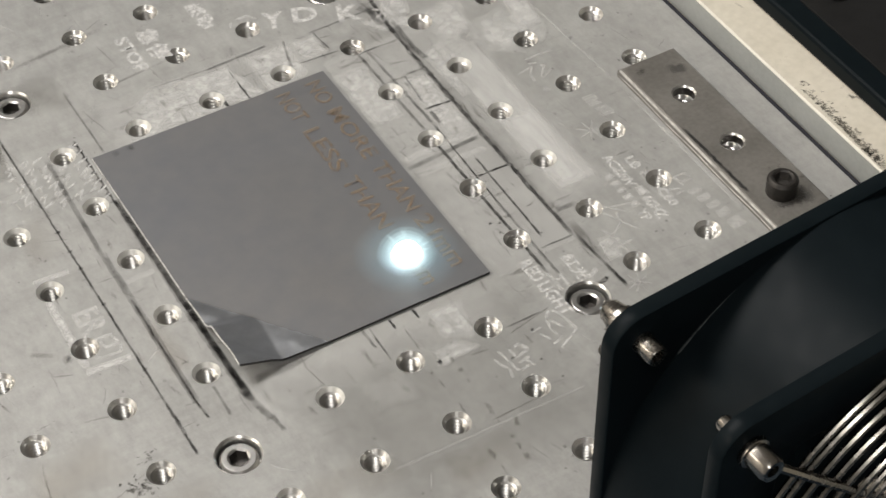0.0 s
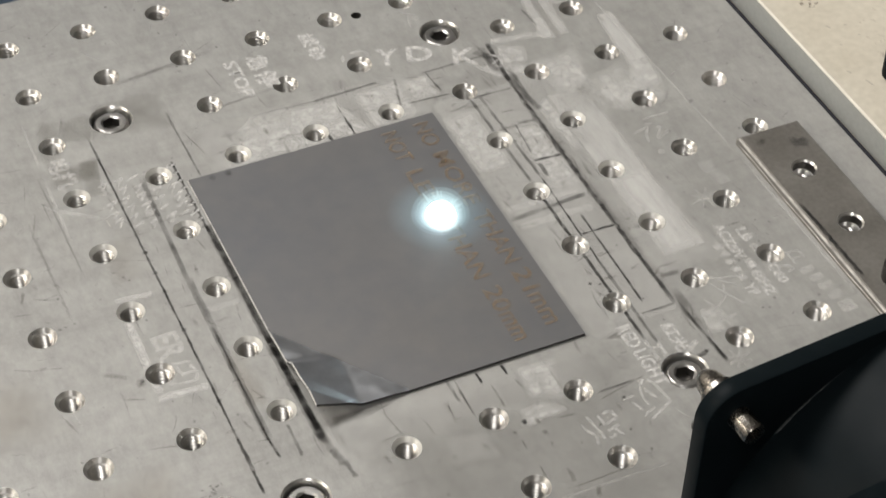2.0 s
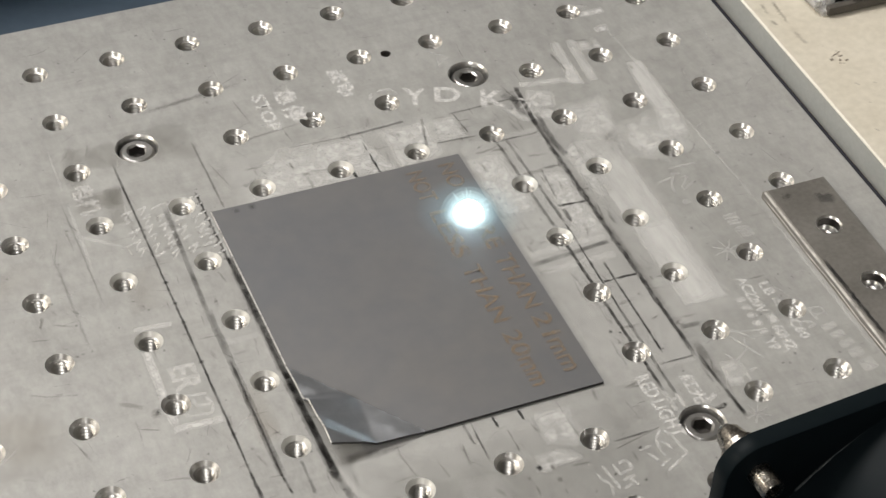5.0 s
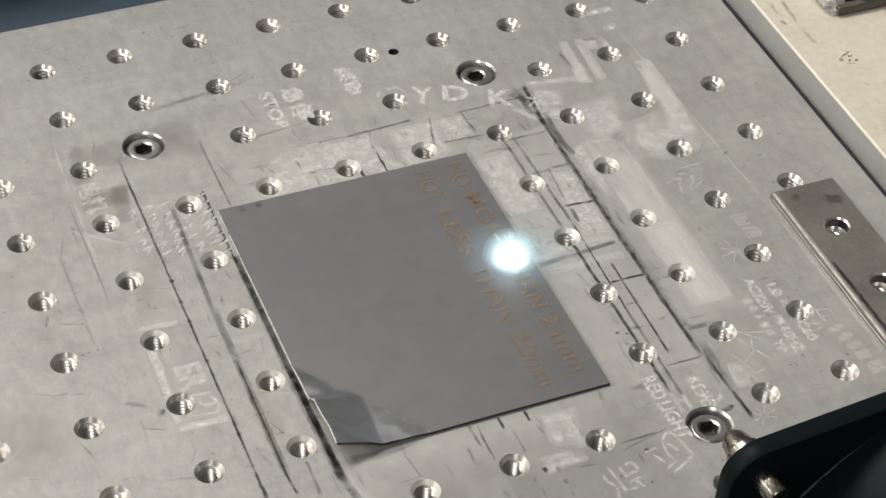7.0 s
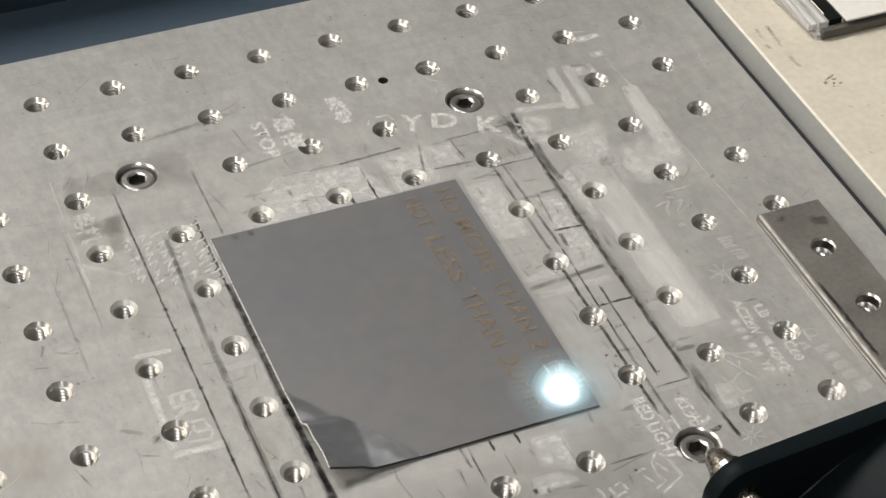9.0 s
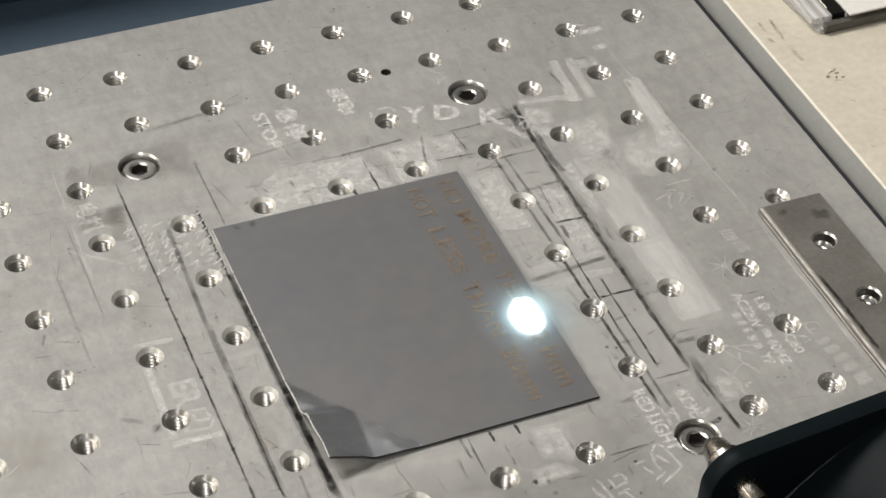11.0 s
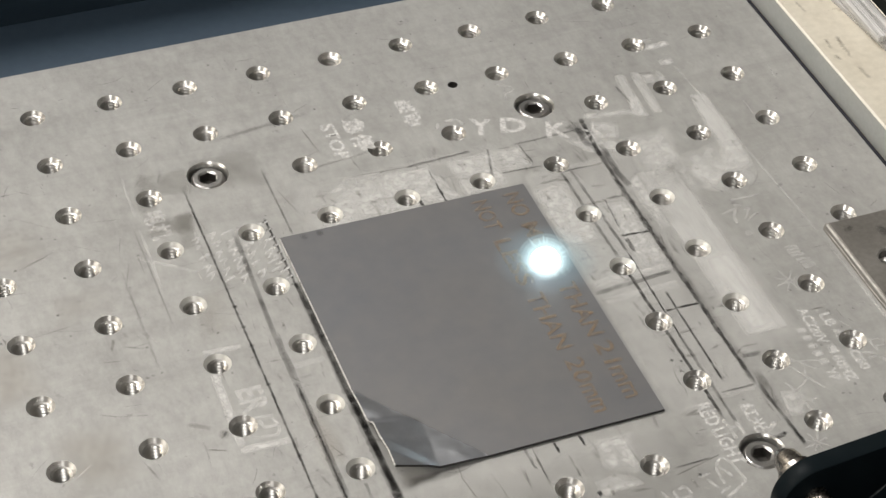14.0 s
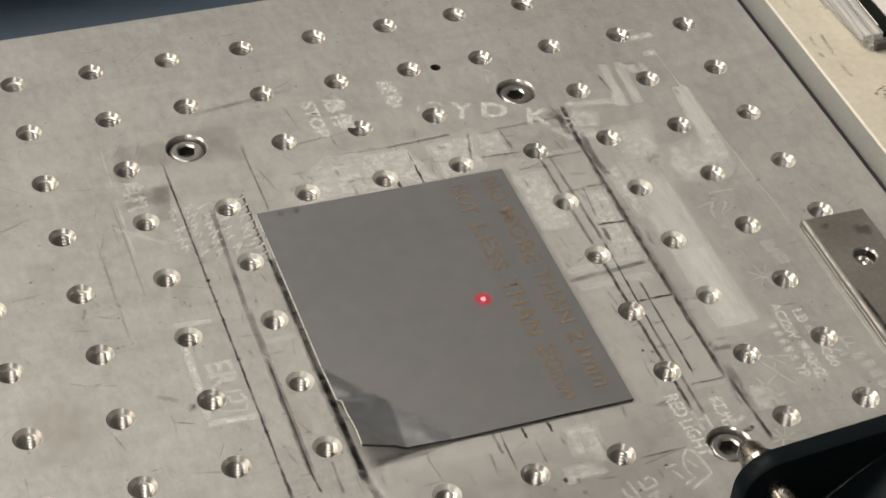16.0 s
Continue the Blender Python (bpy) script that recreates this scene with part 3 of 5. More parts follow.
def steel_sheet():
    ob = thing("steel_sheet", "thin dark steel sheet with one corner bent up", "metal sheet")
    nx, ny = 110, 142
    bm = bmesh.new()
    g = [[bm.verts.new((SX0 + (SX1 - SX0) * i / nx, SY0 + (SY1 - SY0) * j / ny, 0)) for i in range(nx + 1)] for j in range(ny + 1)]
    for j in range(ny):
        for i in range(nx):
            bm.faces.new((g[j][i], g[j][i + 1], g[j + 1][i + 1], g[j + 1][i]))
    (ax, ay), (bx, by) = CREASE
    bmesh.ops.bisect_plane(bm, geom=[*bm.verts, *bm.edges, *bm.faces], plane_co=(ax, ay, 0), plane_no=(ay - by, bx - ax, 0), dist=1e-5)
    bmesh.ops.dissolve_degenerate(bm, dist=2.5e-4, edges=bm.edges)
    for v in bm.verts:
        v.co.z = SZ + sheet_z(v.co.x, v.co.y)
    ext = bmesh.ops.extrude_face_region(bm, geom=list(bm.faces))
    bmesh.ops.translate(bm, verts=[e for e in ext["geom"] if isinstance(e, bmesh.types.BMVert)], vec=(0, 0, -0.0009))
    bmesh.ops.recalc_face_normals(bm, faces=bm.faces)
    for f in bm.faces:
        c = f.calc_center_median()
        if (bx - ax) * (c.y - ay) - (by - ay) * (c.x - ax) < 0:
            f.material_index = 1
        # front and right edges take the dark copy for their shade
        if abs(f.normal.z) < 0.5 and (c.y < SY0 + 2e-4 or c.x > SX1 - 2e-4):
            f.material_index = 2
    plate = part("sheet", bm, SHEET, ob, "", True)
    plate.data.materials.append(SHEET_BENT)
    plate.data.materials.append(SHEET_SHADED)
    # left cut edge, its highlight put into a pale colour
    left = [(SX0 - 0.0001, y, SZ + sheet_z(SX0, y) - 0.0001) for y in np.linspace(SY0, SY1, 60)]
    part("cut_edge", tube(left, 0.00027, 6), SHEET_EDGE, ob, "cut edge with its highlight painted in")
    etched_text(ob)
    for x in (38.9, 43.8):
        part("smudge", ribbon(x, -81.8, x + 0.3, -84.6, 2.0, 0.2, x, None, 0.4, 0.3, 0.3), SMEAR, ob, "", False, pose(0, 0, SZ + 0.0002))
    return ob


def with_fade(me, values=None):
    at = me.attributes.new("fade", "FLOAT", "POINT")
    at.data.foreach_set("value", np.ones(len(me.vertices)) if values is None else values)
    return me


def text_mesh(name, body, length, height, heavy=0.0):
    """Flat lettering from the origin along x, scaled to a length and a height."""
    cu = bpy.data.curves.new(name, "FONT")
    cu.body, cu.size, cu.resolution_u, cu.offset = body, 1.0, 3, heavy
    ob = bpy.data.objects.new(name, cu)
    scene.collection.objects.link(ob)
    me = bpy.data.meshes.new_from_object(ob.evaluated_get(bpy.context.evaluated_depsgraph_get()))
    bpy.data.objects.remove(ob)
    me.name = name
    co = np.empty(len(me.vertices) * 3)
    me.vertices.foreach_get("co", co)
    co = co.reshape(-1, 3)
    lo, hi = co.min(0), co.max(0)
    co[:, 0] = (co[:, 0] - lo[0]) / max(hi[0] - lo[0], 1e-6) * length
    co[:, 1] = (co[:, 1] - lo[1]) / max(hi[1] - lo[1], 1e-6) * height
    co[:, 2] = 0
    me.vertices.foreach_set("co", co.ravel())
    return with_fade(me)


def lettering(body, x, y, turn, length, height, material, parent, z=0.00006, name="engraved_text"):
    """Lettering in millimetres on the plate."""
    me = text_mesh(name, body, length / 1000, height / 1000, 0.030 if name == "engraved_text" else 0.016)
    return part(name, me, material, parent, "", False, pose(x / 1000, y / 1000, z, 0, 0, turn))


def etched_text(ob):
    z = SZ + 0.00025
    words = (("NO", 84.5, 11), ("MORE", 99, 25), ("THAN", 127.2, 23), ("21", 153.0, 9.0), ("mm", 163.5, 12.5))
    for body, y, n in words:
        lettering(body, 102.4, -y, -90, n, 5.6 if body != "mm" else 4.2, TEXTMARK, ob, z, "etched_word")
    words = (("NOT", 84.8, 14), ("LESS", 103.5, 21), ("THAN", 128.4, 24), ("20", 156.5, 10), ("mm", 167.2, 11.0))
    for body, y, n in words:
        lettering(body, 91.8, -y, -90, n, 5.6 if body != "mm" else 4.2, TEXTMARK, ob, z, "etched_word")


# ---- old marks burnt, scribed and rubbed into the breadboard ----
OPEN = [(i * 25.0, -r * 25.0, 4.15) for i in COLS for r in ROWS if (i, r) not in MISSING] + [(i * 25.0 + dx * 1000, -r * 25.0 + dy * 1000, 6.8) for (i, r), (dx, dy) in MISSING.items()]


def clear_of_holes(bm):
    """Film never spans a hole: points over one go to its rim."""
    inside = {}
    for v in bm.verts:
        x, y = v.co.x * 1000, v.co.y * 1000
        for cx, cy, r in OPEN:
            d = math.hypot(x - cx, y - cy)
            if d < r:
                inside[v] = True
                k = r / max(d, 1e-3)
                v.co.x, v.co.y = (cx + (x - cx) * k) / 1000, (cy + (y - cy) * k) / 1000
                break
    dead = [f for f in bm.faces if all(v in inside for v in f.verts)]
    bmesh.ops.delete(bm, geom=dead, context="FACES")
    layer = bm.verts.layers.float.get("fade")
    if not layer:
        layer = bm.verts.layers.float.new("fade")
        for v in bm.verts:
            v[layer] = 1.0
    return bm


def ribbon(x0, y0, x1, y1, w, jitter=0.25, seed=0, bm=None, step=0.8, edge=0.6, ends=0.06, bow=0.0):
    """A scribed line of uneven width that thins out at its ends, in millimetres."""
    bm = bm or bmesh.new()
    fade = bm.verts.layers.float.get("fade") or bm.verts.layers.float.new("fade")
    n = max(3, int(math.hypot(x1 - x0, y1 - y0) / step))
    d = Vector((x1 - x0, y1 - y0)).normalized()
    p = Vector((-d.y, d.x))
    rows = []
    m = max(2, int(w / 0.8))
    for k in range(n + 1):
        c = Vector((x0, y0)).lerp(Vector((x1, y1)), k / n)
        c = c + p * bow * 4 * (k / n) * (1 - k / n)
        wob = 0.25 * jitter * noise.noise(Vector((k * 0.13, seed * 3.1, 0.5))) * max(w, 0.6)
        a = w * (0.5 + jitter * noise.noise(Vector((k * 0.5, seed * 1.7, 2.0))))
        b = w * (0.5 + jitter * noise.noise(Vector((k * 0.5, seed * 1.7, 9.0))))
        along = min(1.0, (k / n + 0.002) / max(ends, 1e-3), (1 - k / n + 0.002) / max(ends, 1e-3))
        along *= 0.78 + 0.45 * noise.noise(Vector((k * 0.21, seed * 2.3, 4.0)))
        row = []
        for q in range(m + 1):
            v = bm.verts.new(((c + p * (wob - a + (a + b) * q / m)) / 1000).to_3d())
            v[fade] = max(0.0, min(1.0, along * (edge if q in (0, m) else 1.0)))
            row.append(v)
        rows.append(row)
    for r, s in zip(rows, rows[1:]):
        for q in range(len(r) - 1):
            bm.faces.new((r[q], s[q], s[q + 1], r[q + 1]))
    return bm


def line(board, x0, y0, x1, y1, w, material, z=0.05, jitter=0.3, name="scribed_line"):
    w = w * 1.45 if material in (SCRIBE_SHADE, SMEAR) else w
    jitter = jitter if w < 1.4 else jitter * 0.4
    seed = x0 * 0.37 + y0 * 0.11
    soft = material in (STAIN_SHADE, PALE_SOFT)
    return part(name, clear_of_holes(ribbon(x0, y0, x1, y1, w, jitter, seed, None, 0.8, 0.12 if soft else 0.55, 0.22 if soft else 0.05)), material, board, "", False, pose(0, 0, z / 1000))


def stroke(board, pts, w, material, name):
    """One bent engraved stroke through a few points, in millimetres."""
    bm = bmesh.new()
    for k, (a, b) in enumerate(zip(pts, pts[1:])):
        ribbon(*a, *b, w, 0.3, a[0] * 0.7 + a[1] * 0.3, bm, 0.5, 0.5, 0.03)
    return part(name, clear_of_holes(bm), material, board, "", False, pose(0, 0, 0.00006))


def patch(board, pts, material, z=0.03, name="rubbed_patch", wob=0.8, soft=2.0):
    """A rubbed or shaded patch inside a four-sided outline, with a ragged border, in millimetres."""
    a, b, c, d = [Vector(p) for p in pts]
    nu, nv = max(2, int((b - a).length / 1.0)), max(2, int((d - a).length / 1.0))
    bm = bmesh.new()
    fade = bm.verts.layers.float.new("fade")
    g = []
    for j in range(nv + 1):
        row = []
        for i in range(nu + 1):
            p = a.lerp(b, i / nu).lerp(d.lerp(c, i / nu), j / nv)
            p = p + wob * Vector((noise.noise(Vector((p.x * 0.22, p.y * 0.22, 3.0))), noise.noise(Vector((p.x * 0.22, p.y * 0.22, 8.0)))))
            v = bm.verts.new((p / 1000).to_3d())
            rim = min(i * (b - a).length / nu, (nu - i) * (b - a).length / nu, j * (d - a).length / nv, (nv - j) * (d - a).length / nv)
            v[fade] = min(1.0, (rim / soft) ** 0.8 if soft > 0 else 1.0)
            row.append(v)
        g.append(row)
    for j in range(nv):
        for i in range(nu):
            bm.faces.new((g[j][i], g[j][i + 1], g[j + 1][i + 1], g[j + 1][i]))
    return part(name, clear_of_holes(bm), material, board, "", False, pose(0, 0, z / 1000))


def rect(x0, y0, x1, y1):
    return ((x0, y0), (x1, y0), (x1, y1), (x0, y1))


def marks(board):
    L = lambda *a, **k: line(board, *a, **k)
    P = lambda *a, **k: patch(board, *a, **k)
    T = lambda body, x, y, turn, n, h, m=PALE: lettering(body, x, y, turn, n, h, m, board)
    # dark lines beside the sheet
    L(11, -50, 11, -181, 0.5, SCRIBE_SHADE)
    L(11, -179, 10.8, -199.7, 0.7, SCRIBE_SHADE)
    for y in (-81, -104, -113, -121, -137, -165):
        L(10.3, y, 11.9, y - 0.6, 0.9, SCRIBE_SHADE)
    L(20, -73, 18.5, -120, 1.1, SMEAR)
    L(18.8, -118, 18.4, -184, 1.5, SMEAR)
    L(18.6, -140, 18.2, -184, 0.5, SCRIBE_SHADE)
    L(18.2, -182, 18.8, -190.0, 0.6, SCRIBE_SHADE)
    L(30.6, -70, 30.6, -104, 0.5, SCRIBE_SHADE)
    # band along the sheet's left edge: soot, with the edge's shadow painted in
    L(30.9, -104, 30.6, -150, 1.5, SMEAR, jitter=0.6)
    L(31.0, -100, 31.0, -152, 1.2, SCRIBE_SHADE)
    L(31.2, -148, 31.4, -187, 1.3, SCRIBE_SHADE)
    L(30.9, -148, 31.4, -187, 1.2, SCRIBE_SHADE, jitter=0.3)
    L(30.5, -150, 31.3, -190, 1.9, SMEAR, jitter=0.5)
    L(31.0, -186, 33.0, -199, 1.5, SMEAR, jitter=0.9)
    L(33.5, -197, 34.4, -204, 1.0, SMEAR, jitter=0.9)
    L(33.2, -178, 34.0, -200, 2.2, PALE_SOFT)
    L(24.6, -180, 24.2, -192, 0.7, SMEAR)
    L(36.4, -48, 36.5, -80, 0.5, SMEAR)
    L(-16, -78, -15.8, -124, 1.1, STAIN_SHADE)
    L(-8, -60, -7.6, -110, 0.8, STAIN_SHADE)
    # frame of lines on the far side of the sheet
    L(141.6, -56, 140, -76, 1.1, SCRIBE_SHADE)
    L(139.0, -57, 138.2, -70, 1.6, SMEAR)
    L(136.0, -58, 139.4, -64, 1.8, SMEAR)
    L(142.4, -70, 142.0, -84, 1.2, SMEAR)
    L(140, -76, 140, -182, 0.85, SCRIBE_SHADE, jitter=0.5)
    L(139.2, -84, 139.4, -182, 0.5, SMEAR, jitter=0.6)
    L(140.6, -100, 141.2, -180, 1.8, STAIN_SHADE)
    L(140.8, -182, 142.2, -207, 0.9, SMEAR)
    L(141.8, -196, 142.4, -206, 0.7, SCRIBE_SHADE)
    L(139.4, -68, 142.6, -92, 1.6, SMEAR)
    L(141.0, -170.6, 147.4, -171.1, 1.3, SMEAR)
    L(142.6, -176, 141.9, -195, 3.2, STAIN_SHADE, jitter=0.2)
    L(141.0, -180, 141.6, -196, 0.5, SMEAR)
    L(124.9, -78, 125.4, -122, 0.7, SMEAR)
    L(125.4, -122, 125.4, -191, 0.75, SCRIBE_SHADE)
    L(128.2, -78, 129.0, -120, 0.7, SMEAR)
    L(129.0, -120, 128.2, -160, 0.45, SCRIBE_SHADE)
    L(128.2, -158, 128.0, -193, 0.7, SMEAR)
    L(132.4, -139, 131.8, -178, 0.5, SCRIBE_SHADE)
    L(131.2, -114, 131.2, -120.5, 0.9, SMEAR)
    L(132.6, -95, 131.3, -109, 0.4, SMEAR)
    for x0, y0, x1, y1, w, m in ((124.5, -79, 139.2, -79, 0.6, SMEAR), (130, -112.5, 140, -113.3, 0.6, SCRIBE_SHADE), (128.7, -146.6, 139.6, -146.8, 0.6, SCRIBE_SHADE), (129, -181.6, 140, -181.7, 0.5, SMEAR),
                                 (133.5, -95.2, 140, -95.5, 0.8, SMEAR), (116, -61.6, 140.4, -61, 0.6, SMEAR), (79.6, -61.2, 101.6, -60.3, 0.7, SMEAR), (107, -73.4, 120.6, -74.2, 0.5, SMEAR),
                                 (107.2, -60.8, 103.8, -74, 0.6, SMEAR), (117.4, -61.5, 118.4, -72, 0.4, SMEAR), (112, -133.4, 138, -131.6, 1.2, SMEAR), (104.5, -202.7, 116, -202.5, 0.5, SMEAR),
                                 (134, -201.6, 140, -201.0, 0.6, SMEAR), (96, -183.6, 96.5, -200, 0.4, STAIN_SHADE), (58, -60, 84, -61.4, 0.8, STAIN_SHADE), (46, -53, 74, -50, 1.4, STAIN_SHADE), (24, -30, 60, -25, 2.2, STAIN_SHADE)):
        L(x0, y0, x1, y1, w, m)
    for x0, y0, x1, y1, w in ((78, -71.5, 78.2, -80.6, 0.9), (85.7, -64.5, 85.7, -69.5, 0.35), (85.7, -71, 85.8, -80.6, 0.75), (77.5, -183, 77.5, -187.6, 0.75), (85.1, -183, 85, -187.5, 0.75), (81.3, -203.5, 82.3, -205, 1.3), (121.2, -165.2, 122.1, -166, 0.9), (123.8, -166.5, 124.5, -167, 0.7)):
        L(x0, y0, x1, y1, w, BLACKMARK, jitter=0.5, name="black_mark")
    L(69.1, -182.6, 69.2, -191, 0.7, SMEAR)
    L(71.2, -183, 70.9, -195, 0.4, SMEAR)
    # pale rubbed and engraved areas
    P(rect(146.4, -164.3, 160.4, -86.8), PALE_BAND, wob=0.4, soft=0.8)
    P(rect(147, -163.5, 159.6, -128), PALE_BAND, 0.034, wob=0.6, soft=3.0)
    P(((142, -90), (148, -86), (150, -112), (142.5, -115)), PALE_SOFT)
    P(((150, -70), (168, -66), (164, -100), (150, -96)), PALE_SOFT, wob=2.0, soft=5.0)
    P(rect(112.6, -131.0, 138.8, -127.2), PALE_SOFT)
    P(rect(113.5, -139.0, 138, -135.2), PALE_SOFT)
    P(rect(112.4, -112, 124, -84), PALE_SOFT, wob=1.5)
    P(rect(130, -128, 139.5, -97), PALE_SOFT)
    P(((44, -80.8), (92, -80.8), (86, -63), (60, -60)), PALE_SOFT, wob=1.2)
    P(((52, -66), (60, -59.6), (72, -59.4), (72, -66)), PALE_SOFT)
    P(rect(92, -80, 108, -62), PALE_SOFT, wob=1.0)
    P(rect(108, -74, 118, -62.5), PALE_SOFT)
    P(((161.2, -38.6), (165.2, -38.6), (163.5, -62.0), (159.0, -61.0)), PALE_BAND, 0.034, wob=0.3, soft=0.6)
    P(((160.0, -50.0), (164.6, -50.0), (164.0, -62.2), (158.6, -61.4)), PALE_SOFT, 0.036, wob=0.5, soft=0.5)
    P(((166.8, -38.8), (170.8, -39.0), (169.1, -61.6), (164.8, -61.2)), PALE_BAND, 0.034, wob=0.3, soft=0.5)
    L(167.2, -42, 167.6, -60, 1.6, PALE_WORN, jitter=0.2, name="rubbed_patch")
    for y in (-40.2, -42.0, -43.8, -45.4):
        L(169.4, y, 174.4 - 0.3 * (y + 40), y - 0.6, 0.7, PALE_WORN if y < -41 else SMEAR_FAINT, name="rubbed_patch")
    P(((170, -41), (174.6, -41), (173.4, -47), (169.6, -46)), PALE_SOFT, wob=0.6, soft=1.2)
    L(159.6, -44.0, 160.8, -54, 0.55, SMEAR)
    P(((142.5, -57.4), (161, -60), (161, -56.6), (143.2, -54)), PALE_SOFT, wob=0.6, soft=1.0)
    P(rect(177.2, -29.6, 186.8, -26.0), PALE, soft=0.4, wob=0.3)
    P(rect(178.8, -38.9, 184.1, -35.3), PALE, soft=0.4, wob=0.3)
    L(176.5, -23.6, 183.0, -23.9, 1.0, PALE_WORN, name="rubbed_patch")
    L(176.4, -40, 175.6, -52, 3.0, PALE_SOFT, name="rubbed_patch")
    P(((175.3, -96.4), (184.0, -96.7), (186.7, -56.4), (180.8, -55.9)), PALE_BAND, wob=1.0, soft=2.0)
    P(((163, -84), (178, -80), (180, -98), (164, -101)), PALE_SOFT, 0.031, wob=2.0, soft=4.0)
    P(((178.6, -82), (186.4, -83), (186.6, -56.2), (180.4, -55.6)), PALE_BAND, 0.035, wob=0.6, soft=1.0)
    P(((174.4, -96), (185.2, -96), (186.6, -82), (178.4, -80)), PALE_SOFT, 0.036, wob=1.2, soft=2.0)
    P(((176, -92), (186, -88), (184, -104), (174, -102)), PALE_SOFT, wob=2, soft=5.0)
    P(((160, -86), (176, -92), (172, -106), (158, -100)), PALE_SOFT, wob=2, soft=5.0)
    P(((132, -64), (148, -68), (150, -78), (136, -72)), PALE_SOFT, wob=1.5)
    L(182.6, -28, 188.6, -135, 0.9, PALE_SOFT, name="rubbed_patch")
    L(188.6, -135, 189.0, -200, 1.6, PALE_SOFT, name="rubbed_patch")
    L(-3.0, -119.6, 8.0, -120.5, 2.0, PALE, jitter=0.15, name="engraved_frame")
    L(-2.0, -127.4, -2.4, -157.4, 2.5, PALE, jitter=0.15, name="engraved_frame")
    L(-3.4, -158.4, 10.4, -159.2, 2.5, PALE, jitter=0.15, name="engraved_frame")
    T("ER", 1.5, -136.6, -90, 9.8, 7.6, PALE_WORN)
    for pts in (((1.2, -148.0), (9.1, -148.8)), ((5.0, -149.5), (4.8, -152.5), (9.3, -152.9)), ((8.3, -149.7), (9.4, -153.4), (7.9, -156.4)), ((0.8, -155.0), (8.1, -156.2)), ((4.2, -150.2), (2.6, -153.1), (0.7, -154.5))):
        stroke(board, pts, 0.95, PALE, "illegible_stroke")
    P(rect(18.8, -134.2, 29.4, -131.2), PALE_SOFT)
    P(((80, -206), (94, -206), (93, -200), (82, -198.5)), PALE_SOFT, wob=1.5)
    P(((58, -212), (73, -213), (71, -201), (60, -199)), PALE_HAZE, wob=1.5, soft=3.0)
    P(((86, -198), (96, -202), (100, -186), (88, -186)), PALE_SOFT, wob=1.2)
    P(((0.9, -50), (14.5, -52), (16.5, -40), (5.4, -38.5)), STAIN_SOFT, wob=1.8, soft=3.5)
    P(((14.5, -53), (38, -56), (38, -37), (17, -36)), STAIN_SOFT, 0.028, wob=1.8, soft=8.0)
    P(((-5.2, -57), (0.6, -58.5), (5.0, -39.5), (-2.1, -36.8)), STAIN_SOFT, 0.032, wob=1.0, soft=2.5)
    P(((-4.2, -68.5), (10.4, -70), (10.6, -62), (-5, -56.8)), STAIN_SOFT, 0.034, wob=1.8, soft=3.5)
    P(((4.6, -60), (10.7, -59.6), (8.8, -77.6), (2.9, -75.8)), STAIN_SOFT, 0.036, wob=0.8, soft=1.6)
    L(9.5, -67.3, 7.9, -77.3, 0.7, PALE_WORN, name="rubbed_patch")
    L(-11.3, -74.1, 4.6, -86.4, 1.8, PALE_SOFT, name="rubbed_patch")
    L(-5.6, -37, -6.2, -58, 1.0, PALE_SOFT, name="rubbed_patch")
    L(-6.2, -62, -6.8, -92, 1.4, PALE_SOFT, name="rubbed_patch")
    # dark patch beneath the bent corner, its cast shadow put into the colour
    P(((34.5, -186.2), (46, -186.2), (58, -183), (36, -182)), STAIN_SHADE, wob=0.5)
    P(rect(112.4, -186, 125.5, -76), PALE_HAZE, 0.02, wob=1.0, soft=2.0)
    P(rect(125.6, -184, 140.2, -76), PALE_HAZE, 0.02, wob=0.6, soft=1.0)
    P(rect(141.5, -172, 164, -70), PALE_HAZE, 0.02, wob=2.0, soft=4.0)
    P(rect(34, -200, 110, -183.2), PALE_HAZE, 0.02, wob=2.0, soft=5.0)
    P(rect(40, -81, 112, -58), PALE_HAZE, 0.02, wob=2.0, soft=4.0)
    # wide, slightly darker area in front of the sheet
    P(((36, -188), (121, -187), (116, -252), (42, -246)), GREY_THIN, 0.022, name="worn_area", wob=1.6, soft=14.0)
    # oily stains towards the front corner
    for x, y, w, h in ((-40, -150, 26, 30), (-20, -190, 30, 22), (0, -215, 26, 20), (-55, -110, 18, 30), (40, -228, 34, 16), (-30, -90, 20, 16), (5, -105, 14, 20), (20, -160, 8, 26), (-45, -60, 22, 22), (75, -240, 26, 16)):
        P(((x - w / 2, y - h / 2), (x + w / 2, y - h * 0.4), (x + w * 0.4, y + h / 2), (x - w * 0.4, y + h * 0.45)), WARM, 0.02, name="oil_stain", wob=1.8, soft=min(w, h) * 0.4)
    L(138.6, -196.4, 134.0, -199.4, 1.5, PALE, jitter=0.2, name="illegible_bar")
    L(135.1, -202.0, 138.8, -202.1, 0.5, SCRIBE_SHADE)
    L(138.8, -202.0, 138.8, -200.2, 0.5, SCRIBE_SHADE)
    L(104, -205.2, 118.5, -202.2, 0.45, SMEAR_FAINT)
    L(109.4, -206.9, 110.6, -207.3, 1.2, BLACKMARK, jitter=0.6, name="black_mark")
    L(187.2, -106.2, 188.0, -107.4, 1.6, SMEAR, jitter=0.8, name="black_mark")
    P(((142.2, -195), (147.4, -197), (152.4, -189), (144.4, -186)), PALE_SOFT, wob=1.0, soft=1.5)
    # writing
    T("STOP", 60.2, -32.8, -90, 18.6, 4.8)
